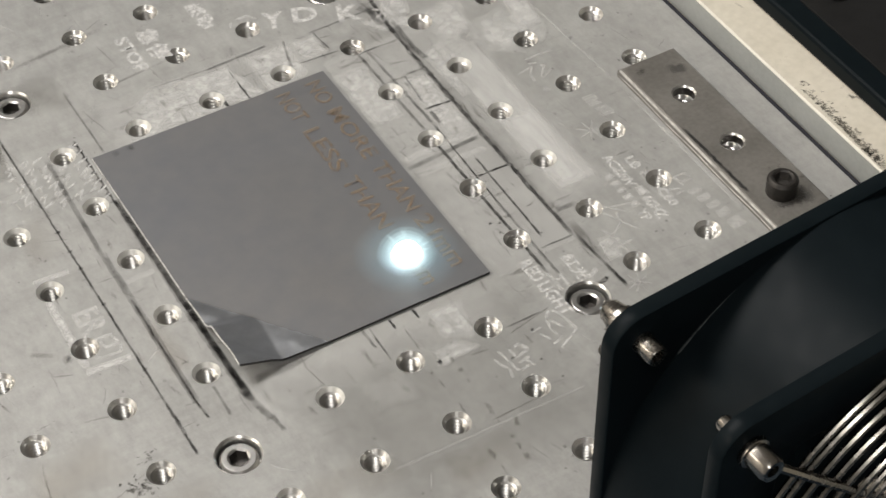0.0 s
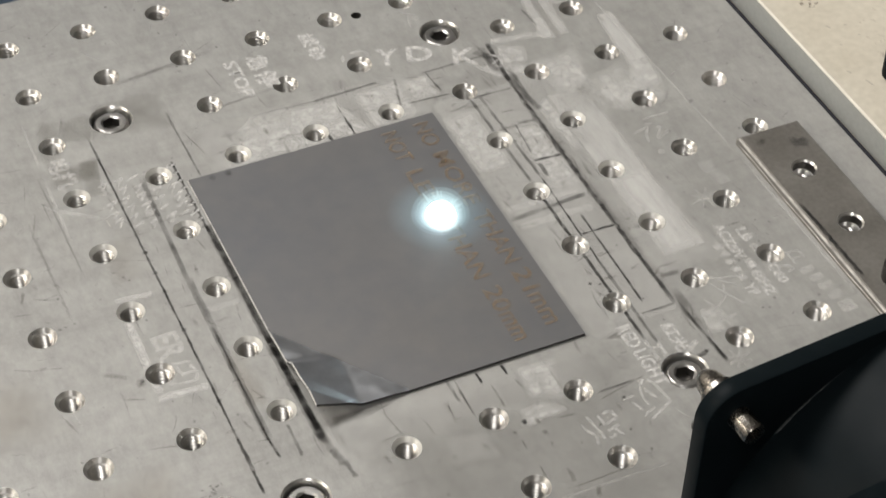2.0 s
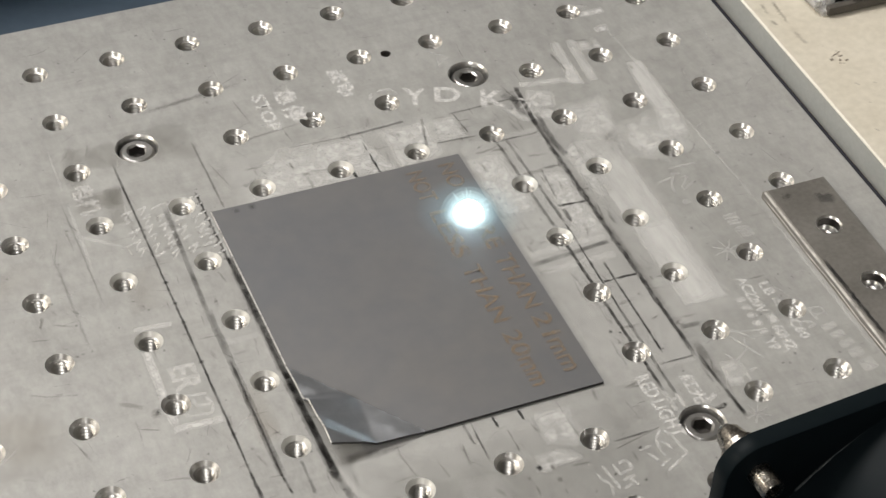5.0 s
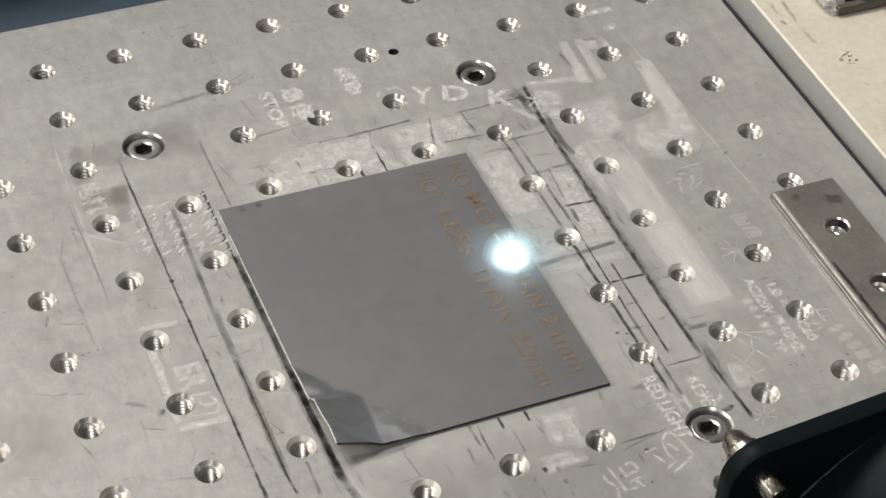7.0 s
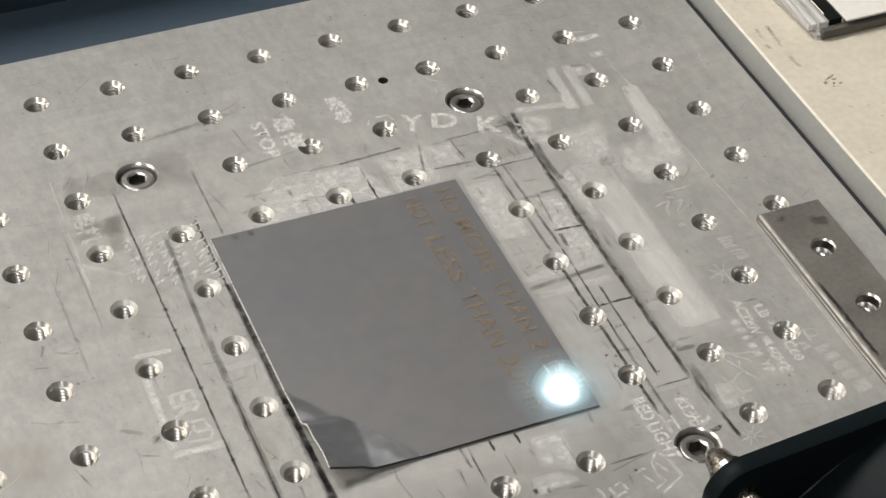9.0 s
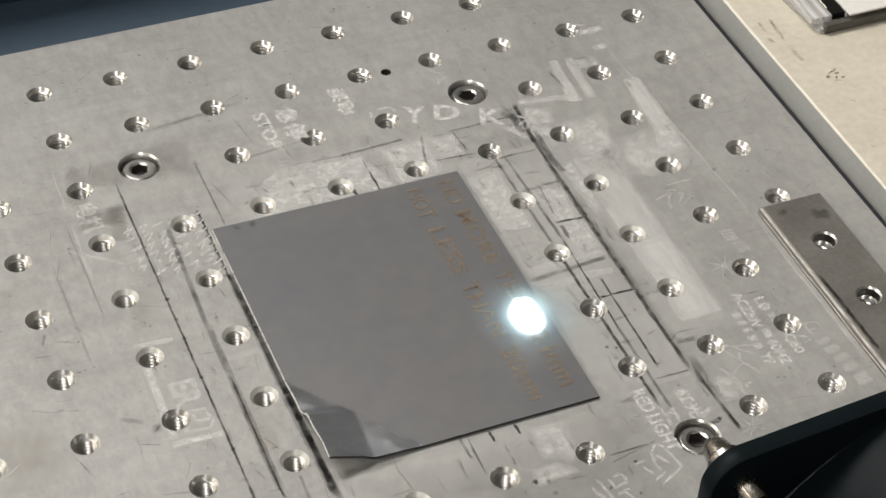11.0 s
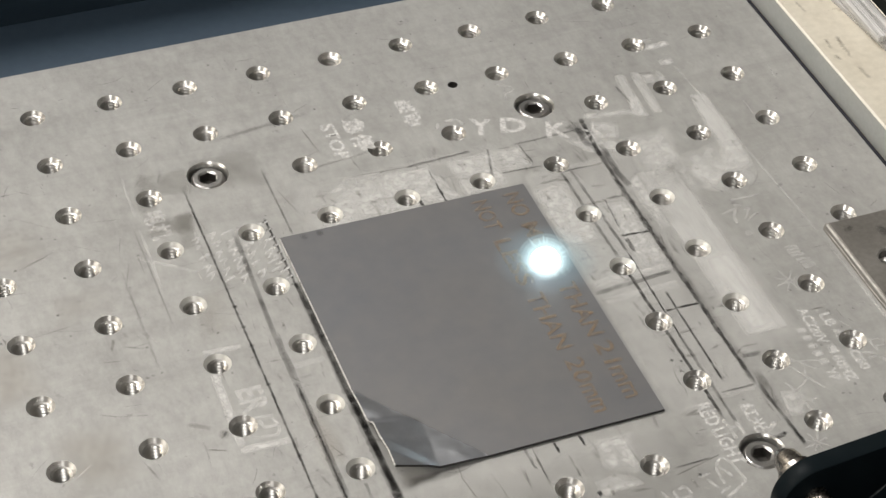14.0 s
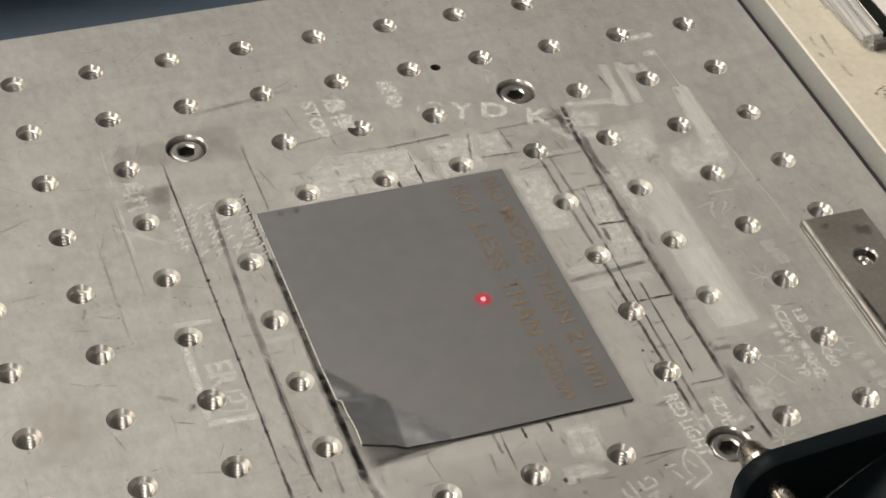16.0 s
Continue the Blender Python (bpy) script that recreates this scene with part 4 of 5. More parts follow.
    T("\u6025\u505c", 67.4, -32.6, -90, 16.6, 7.2)
    T("\u7535\u6e90", 93.0, -42.6, 90, 14.2, 6.0)
    T("Y", 104.4, -52.6, -19, 7.6, 8.4)
    T("D", 114.4, -54.6, -19, 8.4, 7.6)
    T("K", 127.4, -61.8, -19, 8.0, 8.4)
    for pts in (((138.5, -66.4), (147.8, -61.2)), ((139.7, -61.3), (144.2, -65.5)), ((144.4, -59.9), (140.9, -68.6)), ((99.0, -43.6), (103.4, -43.6), (104.6, -47.0)), ((95.6, -46.6), (97.0, -43.8))):
        stroke(board, pts, 1.1, PALE, "illegible_stroke")
    P(((141, -68), (150, -70), (153, -61), (144, -58)), PALE_SOFT, wob=1.0, soft=2.0)
    T("RED", 119.9, -183.6, -90, 8.6, 4.3)
    T("LIGHT", 119.9, -193.4, -90, 13.8, 4.3)
    T("\u7ea2\u5149", 131.4, -187.4, -90, 11.2, 4.4)
    L(125.2, -190, 125.4, -199, 1.2, PALE, name="illegible_bar")
    L(128.2, -190, 128.2, -198.5, 1.0, PALE, name="illegible_bar")
    L(125, -194.4, 128.6, -194.4, 0.8, PALE, name="illegible_bar")
    for pts in (((118.0, -203.0), (115.4, -205.8), (114.7, -209.4), (115.1, -212.1)), ((116.3, -206.6), (118.1, -210.6)), ((118.6, -203.4), (119.9, -206.1), (121.0, -213.0), (113.3, -216.8)), ((116.2, -213.2), (112.2, -214.8)), ((109.1, -207.8), (113.0, -207.5)), ((111.0, -209.0), (112.7, -212.8))):
        stroke(board, pts, 0.95, PALE, "illegible_stroke")
    for pts in (((97.7, -209.0), (98.9, -218.1)), ((95.5, -211.0), (95.4, -213.4), (97.2, -215.8), (96.2, -219.5)), ((100.5, -209.7), (101.2, -214.1)), ((102.0, -210.0), (104.6, -209.3), (104.9, -212.7), (101.3, -213.3)), ((102.4, -214.4), (104.0, -218.5)), ((100.5, -215.7), (104.7, -214.9)), ((102.5, -217.5), (99.9, -218.1))):
        stroke(board, pts, 0.95, PALE, "illegible_stroke")
    T("LB", 170.6, -162.6, -90, 5.6, 3.3)
    L(172.6, -169.2, 172.0, -173.6, 2.4, PALE, name="illegible_bar")
    T("C60", 171.2, -178.8, -90, 8.0, 3.4)
    T("AC220V", 165.2, -158.6, -92, 15.0, 3.5)
    L(167.4, -174.4, 167.8, -178.6, 2.8, PALE, name="illegible_bar")
    T("60HZ", 165.6, -179.2, -92, 10.4, 3.5)
    for k, (y0, y1) in enumerate(((-165.6, -168.2), (-168.8, -171.6), (-172.4, -174.8), (-175.4, -178.2), (-178.8, -181.6))):
        L(162.6, y0, 162.8, y1, 2.8, PALE, jitter=0.4, name="illegible_bar")
    T("YP", 161.0, -183.0, -92, 4.9, 3.4)
    for pts in (((178.6, -176.6), (183.4, -177.2)), ((178.8, -179.4), (183.2, -179.8)), ((179.2, -176.4), (179.4, -181.6)), ((183.0, -176.8), (183.0, -181.0)), ((174.6, -180.4), (178.0, -181.8)), ((175.4, -183.4), (178.6, -183.0))):
        stroke(board, pts, 0.9, PALE_WORN, "illegible_stroke")
    for k, (y0, y1) in enumerate(((-183.4, -186.4), (-187.0, -190.2), (-190.8, -194.0), (-194.6, -198.4), (-199, -204))):
        L(181.0 + 0.7 * k, y0, 181.4 + 0.7 * k, y1, 4.8, PALE_WORN, jitter=0.3, name="illegible_bar")
        L(179.0 + 0.7 * k, y0 - 0.4, 183.2 + 0.7 * k, y1 + 0.6, 0.7, PALE, jitter=0.3, name="illegible_stroke")
    T("\u7535\u673a", -4.2, -56.4, -90, 13.2, 7.2, PALE_WORN)
    for cx, cy, r in ((169.4, -147, 5.0), (145.5, -207.1, 4.0)):
        for k in range(4):
            a = math.pi * k / 4 + 0.2
            L(cx - r * math.cos(a), cy - r * math.sin(a), cx + r * math.cos(a), cy + r * math.sin(a), 0.6, PALE_WORN, name="star_stroke")
    for pts in (((150.4, -84.0), (156.5, -80.2), (158.3, -82.0), (156.0, -83.9), (154.0, -82.6)), ((160.6, -82.2), (157.0, -85.4), (161.9, -85.3)), ((155.9, -88.6), (159.2, -92.3)), ((158.4, -90.0), (163.5, -86.4)), ((162.0, -81.7), (161.7, -84.0)), ((165.9, -88.4), (167.0, -93.8)), ((164.4, -91.1), (169.1, -91.2)), ((166.8, -94.6), (167.1, -101.1)), ((164.0, -97.1), (171.1, -97.2)),
                ((165.1, -89.3), (167.4, -92.5)), ((164.3, -94.0), (168.3, -98.6)), ((163.6, -100.0), (167.8, -99.5)),
                ((163.6, -113.5), (169.0, -112.4)), ((169.1, -108.5), (179.3, -108.5)), ((168.9, -110.7), (171.9, -111.7)), ((169.6, -112.0), (167.0, -115.5), (166.4, -119.2)), ((171.3, -113.5), (173.5, -113.4), (169.5, -118.1)), ((169.6, -118.7), (174.7, -116.1)),
                ((168.4, -123.2), (168.6, -124.6), (167.2, -124.8), (166.9, -123.5), (168.4, -123.2))):
        stroke(board, pts, 0.9, PALE_WORN, "illegible_stroke")
    P(((156.3, -90.3), (160.3, -91.7), (163.7, -85.0), (159.1, -83.4)), PALE_SOFT, wob=0.5, soft=1.0)
    for x0, y0, x1, y1 in ((146, -190, 156, -184), (148, -184, 152, -194), (152, -178, 158, -190), (150, -172, 159.4, -182.3), (156.3, -180.4, 154.7, -184.0), (150, -176, 164, -180), (122, -30, 127, -34), (123, -36.5, 127.6, -35.2), (122.6, -39, 124, -33)):
        L(x0, y0, x1, y1, 0.7, PALE_WORN, name="engraved_stroke")
    for y in (-133.2, -134.6, -136.0, -137.2):
        L(174.8, y, 179.6, y - 0.5, 0.9, PALE_WORN, name="illegible_bar")
    for y in (-139.4, -140.8, -142.2, -143.2):
        L(175.6, y, 180.6, y - 0.3, 0.9, PALE_WORN, name="illegible_bar")
    # engraved signs too worn to read
    for k, (cx, cy, size) in enumerate(((147.0, -191.3, 10), (146.6, -141.5, 7))):
        rng = random.Random(60 + k)
        for q in range(7):
            u, v = rng.uniform(-0.4, 0.4) * size, (q / 6 - 0.5) * size * 0.9
            n = rng.uniform(0.3, 0.9) * size / 2
            if q % 2:
                L(cx + v, cy + u - n, cx + v + rng.gauss(0, 0.6), cy + u + n, 0.75, PALE_WORN, name="illegible_stroke")
            else:
                L(cx + u - n, cy + v, cx + u + n, cy + v + rng.gauss(0, 0.9), 0.75, PALE_WORN, name="illegible_stroke")
    # burnt blotches beside a hole near the front
    rng = random.Random(77)
    bm = bmesh.new()
    for k in range(46):
        x, y = rng.gauss(-6.6, 2.0), rng.gauss(-201.4, 1.9)
        ribbon(x, y, x + rng.gauss(0, 0.9), y + rng.gauss(0, 0.9), rng.uniform(0.4, 1.1), 0.7, k, bm, 0.25, 0.5, 0.2)
    for k in range(14):
        x, y = rng.gauss(-0.6, 1.4), rng.gauss(-193.6, 0.8)
        ribbon(x, y, x + rng.gauss(0, 0.6), y + rng.gauss(0, 0.6), rng.uniform(0.3, 0.8), 0.7, k, bm, 0.25, 0.5, 0.2)
    tagged(part("burnt_flecking", clear_of_holes(bm), SOOT, board, "", False, pose(0, 0, 0.00006)), "", kind="stuff")
    # broken soot lines running towards the front, and a pale one across them
    for x, y0, y1, w in ((85.2, -204.0, -206.2, 1.2), (85.4, -208.6, -210.4, 1.3), (85.2, -201.6, -203.2, 0.8), (85.3, -213.0, -214.6, 0.5), (85.3, -222.6, -227.4, 1.2), (85.0, -229.6, -230.6, 0.6), (85.5, -235.6, -237.2, 1.2), (85.4, -238.6, -241.6, 1.0), (85.2, -242.6, -245.6, 1.7), (89.2, -230.6, -234.2, 1.2),
                        (77.6, -236.6, -241.4, 1.0), (77.8, -243.0, -247.0, 0.5), (71.9, -236.2, -237.6, 0.8), (78.2, -205.8, -207.2, 0.9), (78.6, -209.4, -213.0, 0.5), (79.0, -219.0, -223.4, 0.5), (79.5, -188.6, -197.2, 0.5), (70.9, -187.0, -197.0, 0.6)):
        L(x, y0, x - 0.2, y1, w, SMEAR_FAINT, jitter=0.7, name="soot_dash")
    L(46.0, -230.2, 112.0, -231.6, 0.8, PALE_HAZE, name="rubbed_patch")
    L(84.0, -229.0, 99.0, -228.6, 0.6, SMEAR_FAINT, name="soot_dash")
    # rows of short diagonal strokes
    bm = bmesh.new()
    rng = random.Random(11)
    for i in range(5):
        for j in range(6 if i else 5):
            x, y = 6.8 + 4.75 * i + rng.uniform(-0.4, 0.4), -73.2 - 4.1 * j + 0.5 * (i % 2) + rng.uniform(-0.3, 0.3)
            ex, ey = x + rng.uniform(2.8, 3.8), y + rng.uniform(1.0, 1.7)
            ribbon(x, y, ex, ey, rng.uniform(0.7, 1.0), 0.4, i * 7 + j, bm, 0.4)
            if rng.random() < 0.7:
                ribbon(ex, ey, x + rng.uniform(0.2, 0.9), y - 2.4, rng.uniform(0.4, 0.7), 0.4, i * 5 + j, bm, 0.4)
    tagged(part("hatch_field", clear_of_holes(bm), PALE, board, "", False, pose(0, 0, 0.00007)), "", kind="stuff")
    bm = bmesh.new()
    for j in range(8):
        ribbon(28.0, -73.2 - 3.6 * j, 31.4, -71.6 - 3.6 * j, 0.95, 0.3, j, bm, 0.4)
    tagged(part("hatch_field", clear_of_holes(bm), PALE, board, "", False, pose(0, 0, 0.00008)), "", kind="stuff")
    bm = bmesh.new()
    for j in range(9):
        ribbon(29.4, -71.6 - 3.6 * j, 31.2, -72.6 - 3.6 * j, 1.5, 0.5, j + 3, bm, 0.3, 0.4, 0.1)
    tagged(part("soot_teeth", clear_of_holes(bm), SCRIBE_SHADE, board, "", False, pose(0, 0, 0.00006)), "", kind="stuff")
    L(5.0, -86.3, 5.5, -91.0, 0.5, WORN_LIT, name="bright_nick")
    for x0, y0, x1, y1, w in ((-26.6, -110.7, -24.9, -106.0, 0.9), (-30.1, -114.1, -24.9, -115.3, 0.5), (-35.7, -133.3, -31.0, -135.9, 0.5), (-31.0, -135.7, -23.1, -137.9, 0.5), (-11.8, -155.0, -6.4, -157.4, 0.5), (-14.1, -144.5, -8.2, -148.2, 1.6), (-22, -104, -21, -107, 0.9), (-16.4, -106, -15.2, -108.6, 1.0)):
        L(x0, y0, x1, y1, w, SMEAR_FAINT, name="drag_mark")
    P(((-7.4, -153.6), (-4.2, -153.4), (-4.0, -149.0), (-6.6, -149.4)), SMEAR_FAINT, 0.05, name="soot_smear", wob=1.2, soft=1.6)
    P(((-6.2, -152.4), (-4.6, -152.2), (-4.4, -150.2), (-5.6, -150.0)), SMEAR, 0.055, name="soot_smear", wob=0.8, soft=0.9)
    # stray scratches from handling
    bm = bmesh.new()
    rng = random.Random(41)
    for k in range(48):
        x, y = rng.uniform(-64, 60), rng.uniform(-258, -20)
        a = rng.choice((0, 10, 80, 90, 130)) + rng.gauss(0, 14)
        n = rng.uniform(4, 17)
        ribbon(x, y, x + n * math.cos(math.radians(a)), y + n * math.sin(math.radians(a)), rng.uniform(0.25, 0.7), 0.5, k, bm, 0.6, 0.4, 0.4, rng.gauss(0, 0.012) * n)
    tagged(part("drag_scratching", clear_of_holes(bm), SMEAR_FAINT, board, "", False, pose(0, 0, 0.000045)), "", kind="stuff")
    bm = bmesh.new()
    for x0, y0, x1, y1, count in ((42, -82, 146, -56, 70), (112, -200, 146, -80, 110), (36, -212, 110, -184, 20), (8, -190, 31, -70, 60), (161, -180, 186, -60, 22)):
        for k in range(count):
            x, y = rng.uniform(x0, x1), rng.uniform(y0, y1)
            a = rng.choice((0, 90, 90)) + rng.gauss(0, 9)
            n = rng.uniform(1.5, 8)
            ribbon(x, y, x + n * math.cos(math.radians(a)), y + n * math.sin(math.radians(a)), rng.choice((0.25, 0.35, 0.5, 0.8, 1.2)), 0.4, k, bm, 0.6, 0.2, 0.35)
    tagged(part("soot_smudging", clear_of_holes(bm), SMEAR_FAINT, board, "", False, pose(0, 0, 0.000055)), "", kind="stuff")
    for name, material, count, seed in (("scratching", STAIN_SHADE, 150, 21), ("bright_scratching", PALE_SOFT, 90, 22), ("speckling", SMEAR, 260, 23)):
        rng = random.Random(seed)
        bm = bmesh.new()
        for k in range(count):
            x, y = rng.uniform(-60, 215), rng.uniform(-265, 15)
            a = rng.choice((0, 90)) + rng.gauss(0, 22)
            n = rng.uniform(1.0, 11.0) if name != "speckling" else rng.uniform(0.5, 1.3)
            w = rng.uniform(0.15, 0.4) if name != "speckling" else rng.uniform(0.4, 0.9)
            ribbon(x, y, x + n * math.cos(math.radians(a)), y + n * math.sin(math.radians(a)), w, 0.4, k, bm, 0.5, 0.6, 0.3, rng.gauss(0, 0.06) * n)
        tagged(part(name, clear_of_holes(bm), material, board, "", False, pose(0, 0, 0.00004)), "", kind="stuff")


# ---- clamp bar ----
def clamp_bar():
    ob = thing("clamp_bar", "ground steel clamp bar with drilled holes on the breadboard", "clamp bar")
    x0, x1, y0, y1, z0, z1 = 0.1902, 0.2116, -0.2130, -0.1300, 0.0, 0.0032
    bm = bmesh.new()
    ys = [y0, -0.1895, -0.1635, y1]
    for a, b, cy in ((ys[0], ys[1], -0.2005), (ys[1], ys[2], -0.1757), (ys[2], ys[3], -0.1504)):
        plate_cell(bm, x0 + 0.0009, a + (0.0009 if a == y0 else 0), x1 - 0.0009, b - (0.0009 if b == y1 else 0), z1, 0.2012, cy, 0.0039, 32)
    c = 0.0009
    for p in (((x0, y0), (x1, y0)), ((x1, y0), (x1, y1)), ((x1, y1), (x0, y1)), ((x0, y1), (x0, y0))):
        (ax, ay), (bx, by) = p
        sx = lambda x: x + (c if x == x0 else -c)
        sy = lambda y: y + (c if y == y0 else -c)
        v = [bm.verts.new(q) for q in ((ax, ay, z0), (bx, by, z0), (bx, by, z1 - c), (ax, ay, z1 - c), (sx(bx), sy(by), z1), (sx(ax), sy(ay), z1))]
        bm.faces.new((v[0], v[1], v[2], v[3]))
        bm.faces.new((v[3], v[2], v[4], v[5]))
    bmesh.ops.remove_doubles(bm, verts=bm.verts, dist=2e-5)
    bmesh.ops.recalc_face_normals(bm, faces=bm.faces)
    part("bar", bm, CLAMP, ob)
    # hole walls coloured dark for the shade inside the bar
    for cy in (-0.2005, -0.1757, -0.1504):
        h = part("drilled_hole", lathe([(0.0033, 0.0001), (0.0034, z1 - 0.0005)], 28), RECESS_DARK, ob, "", True, pose(0.2012, cy, 0))
        part("chamfer", lathe([(0.0034, z1 - 0.0005), (0.0040, z1 + 0.00004)], 32), BORE, h, "bright cut chamfer", True)
    # bright lines on the left edge: rubbed steel plus the bevel's highlight, painted
    part("bright_edge", with_fade(mesh_of("bright_edge", tube([(x0 + 0.00034, y, z1 - 0.00050) for y in np.linspace(y0 + 0.001, y1 - 0.001, 50)], 0.00042, 6))), WORN_LIT, ob, "rubbed edge with its highlight painted in", True)
    part("bright_edge", with_fade(mesh_of("bright_edge", tube([(x0 - 0.00005, y, 0.0011 + 0.0002 * math.sin(y * 210)) for y in np.linspace(y0 + 0.001, y1 - 0.001, 50)], 0.00016, 6))), WORN_LIT, ob, "", True)
    part("burnt_streak", ribbon(191.9, -163, 192.3, -196, 1.2, 0.4, 3), BLACKMARK, ob, "", False, pose(0, 0, z1 + 0.00005))
    part("burnt_streak", ribbon(203, -138.5, 209.5, -140.5, 4.0, 0.4, 5, None, 0.5, 0.1, 0.3), SMEAR, ob, "", False, pose(0, 0, z1 + 0.00005))
    # wide darker patch round the foot of the screw
    part("burnt_streak", ribbon(194.5, -202, 209.5, -206, 7.0, 0.3, 6, None, 0.5, 0.05, 0.3), SMEAR, ob, "", False, pose(0, 0, z1 + 0.00006))
    me = cap_screw_mesh("cap_screw", 0.0047, 0.0058)
    s = part("cap_screw", me, None, None, "", False, pose(0.2008, -0.2005, z1 + 0.0058, 0, 0, 11))
    tagged(s, "dark socket head cap screw holding the clamp bar", "screw")
    s.data.materials[0] = surface("blackened_screw_steel", (0.026, 0.024, 0.022), (0.055, 0.050, 0.045), 0.45, 0.6, 300)


# ---- fan ----
def cooling_fan():
    """Local: x along the top edge, y the axis towards the air intake (negative), z up; origin at the foot of the outlet flange's corner."""
    S, D, T = 0.120, 0.038, 0.0042
    ob = thing("axial_fan", "black square axial cooling fan with wire finger guard", "fan", m=pose(0.0649, -0.2990, BASE_Z, 0, 0, 4.07))
    cx, cz = S / 2, S / 2
    R = 0.0575

    def flange(y0, y1):
        bm = bmesh.new()
        out, n = [], 0
        rad = 0.0075
        for ax, az, a0 in ((S - rad, S - rad, 0), (rad, S - rad, 90), (rad, rad, 180), (S - rad, rad, 270)):
            out += [(ax + rad * math.cos(math.radians(a0 + 10 * k)), az + rad * math.sin(math.radians(a0 + 10 * k))) for k in range(10)]
        n = len(out)
        rings = []
        for y, kind in ((y0, 0), (y0, 1), (y1, 1), (y1, 0)):
            if kind:
                rings.append([bm.verts.new((x, y, z)) for x, z in out])
            else:
                rings.append([bm.verts.new((cx + R * math.cos(math.atan2(z - cz, x - cx)), y, cz + R * math.sin(math.atan2(z - cz, x - cx)))) for x, z in out])
        rings.append(rings[0])
        for a, b in zip(rings, rings[1:]):
            for k in range(n):
                bm.faces.new((a[k], a[(k + 1) % n], b[(k + 1) % n], b[k]))
        bmesh.ops.recalc_face_normals(bm, faces=bm.faces)
        edges = [e for e in bm.edges if e.is_manifold and e.calc_face_angle(0) > 1.2]
        bmesh.ops.bevel(bm, geom=edges, offset=0.0006, segments=2, profile=0.5, affect="EDGES")
        return bm

    part("outlet_flange", flange(-T, 0), BLACK, ob, "", True)
    part("intake_flange", flange(-D, -D + T), BLACK, ob, "", True)
    turn = Matrix.Translation((cx, 0, cz)) @ Matrix.Rotation(math.pi / 2, 4, "X")
    part("barrel", lathe([(R, 0.001), (R + 0.002, 0.0015), (R + 0.002, D - 0.0015), (R, D - 0.001), (R - 0.0005, D / 2), (R, 0.001)], 72, None, turn), BLACK, ob, "", True)
    # rounded transition from the barrel to the outlet flange in the corners
    for q in range(4):
        bm = bmesh.new()
        rows = []
        for k in range(15):
            a = math.radians(45 + 90 * q - 24 + 24 * k / 14)
            w = (k / 14) ** 0.5
            prof = [(R + 0.0018 + 0.0013 * w * (1 - math.sin(u)), T - 0.0002 + 0.0011 * w * (1 - math.cos(u))) for u in np.linspace(0, math.pi / 2, 6)]
            rows.append([bm.verts.new(turn @ Vector((r * math.cos(a), r * math.sin(a), z))) for r, z in prof])
        for r0, r1 in zip(rows, rows[1:]):
            for j in range(5):
                bm.faces.new((r0[j], r1[j], r1[j + 1], r0[j + 1]))
        bmesh.ops.recalc_face_normals(bm, faces=bm.faces)
        # the fillet's highlight is put into a paler grey plastic
        part("fillet", bm, BLACK_LIT, ob, "fillet with its highlight painted grey", True)
    # hub, blades
    part("hub", lathe([(0.0, D - 0.003), (0.019, D - 0.003), (0.0205, D - 0.005), (0.0205, 0.004), (0.0, 0.004)], 40, None, turn), BLACK, ob, "", True)
    for k in range(7):
        bm = bmesh.new()
        rows = []
        for j in range(7):
            r = 0.0200 + (R - 0.0225) * j / 6
            half = 0.30 + 0.05 * j / 6
            rows.append([bm.verts.new(turn @ Vector((r * math.cos(2 * math.pi * k / 7 + half * (2 * s - 1) + 0.05 * j), r * math.sin(2 * math.pi * k / 7 + half * (2 * s - 1) + 0.05 * j), 0.008 + 0.021 * s))) for s in (0, 0.25, 0.5, 0.75, 1)])
        for a, b in zip(rows, rows[1:]):
            for s in range(4):
                bm.faces.new((a[s], a[s + 1], b[s + 1], b[s]))
        ext = bmesh.ops.extrude_face_region(bm, geom=list(bm.faces))
        bmesh.ops.translate(bm, verts=[e for e in ext["geom"] if isinstance(e, bmesh.types.BMVert)], vec=(0, -0.0012, 0))
        bmesh.ops.recalc_face_normals(bm, faces=bm.faces)
        part("blade", bm, BLACK, ob, "", True)
    # finger guard: rings and four arms to the screws
    guard = part("finger_guard", tube([(cx + 0.0575 * math.cos(a), -D - 0.0030, cz + 0.0575 * math.sin(a)) for a in np.linspace(0, 2 * math.pi, 97)[:-1]], 0.00085, 8, None, True), WIRE, ob, "chromed wire finger guard", True)
    for k in range(9):
        r = 0.0535 - 0.0043 * k
        part("ring", tube([(cx + r * math.cos(a), -D - 0.0030 - 0.0009 * min(k, 4), cz + r * math.sin(a)) for a in np.linspace(0, 2 * math.pi, 97)[:-1]], 0.00085, 8, None, True), WIRE, guard, "", True)
    inset = 0.0075
    screw_me = mesh_of("guard_screw", lathe([(0.0, 0.0040), (0.0018, 0.0040), (0.0019, 0.0074), (0.0033, 0.0076), (0.0038, 0.0069), (0.0038, 0.0018), (0.0046, 0.0016), (0.0047, 0.0006), (0.0044, 0.0)][::-1], 32))
    tail_me = mesh_of("screw_tail", lathe([(0.0, 0.0044), (0.0016, 0.0044), (0.0020, 0.0037), (0.0021, 0.0)][::-1], 24))
    nut_me = mesh_of("dome_nut", lathe([(0.0, 0.0084), (0.0014, 0.0080), (0.0026, 0.0064), (0.0032, 0.0034), (0.0038, 0.0030), (0.0038, 0.0)][::-1], 24))
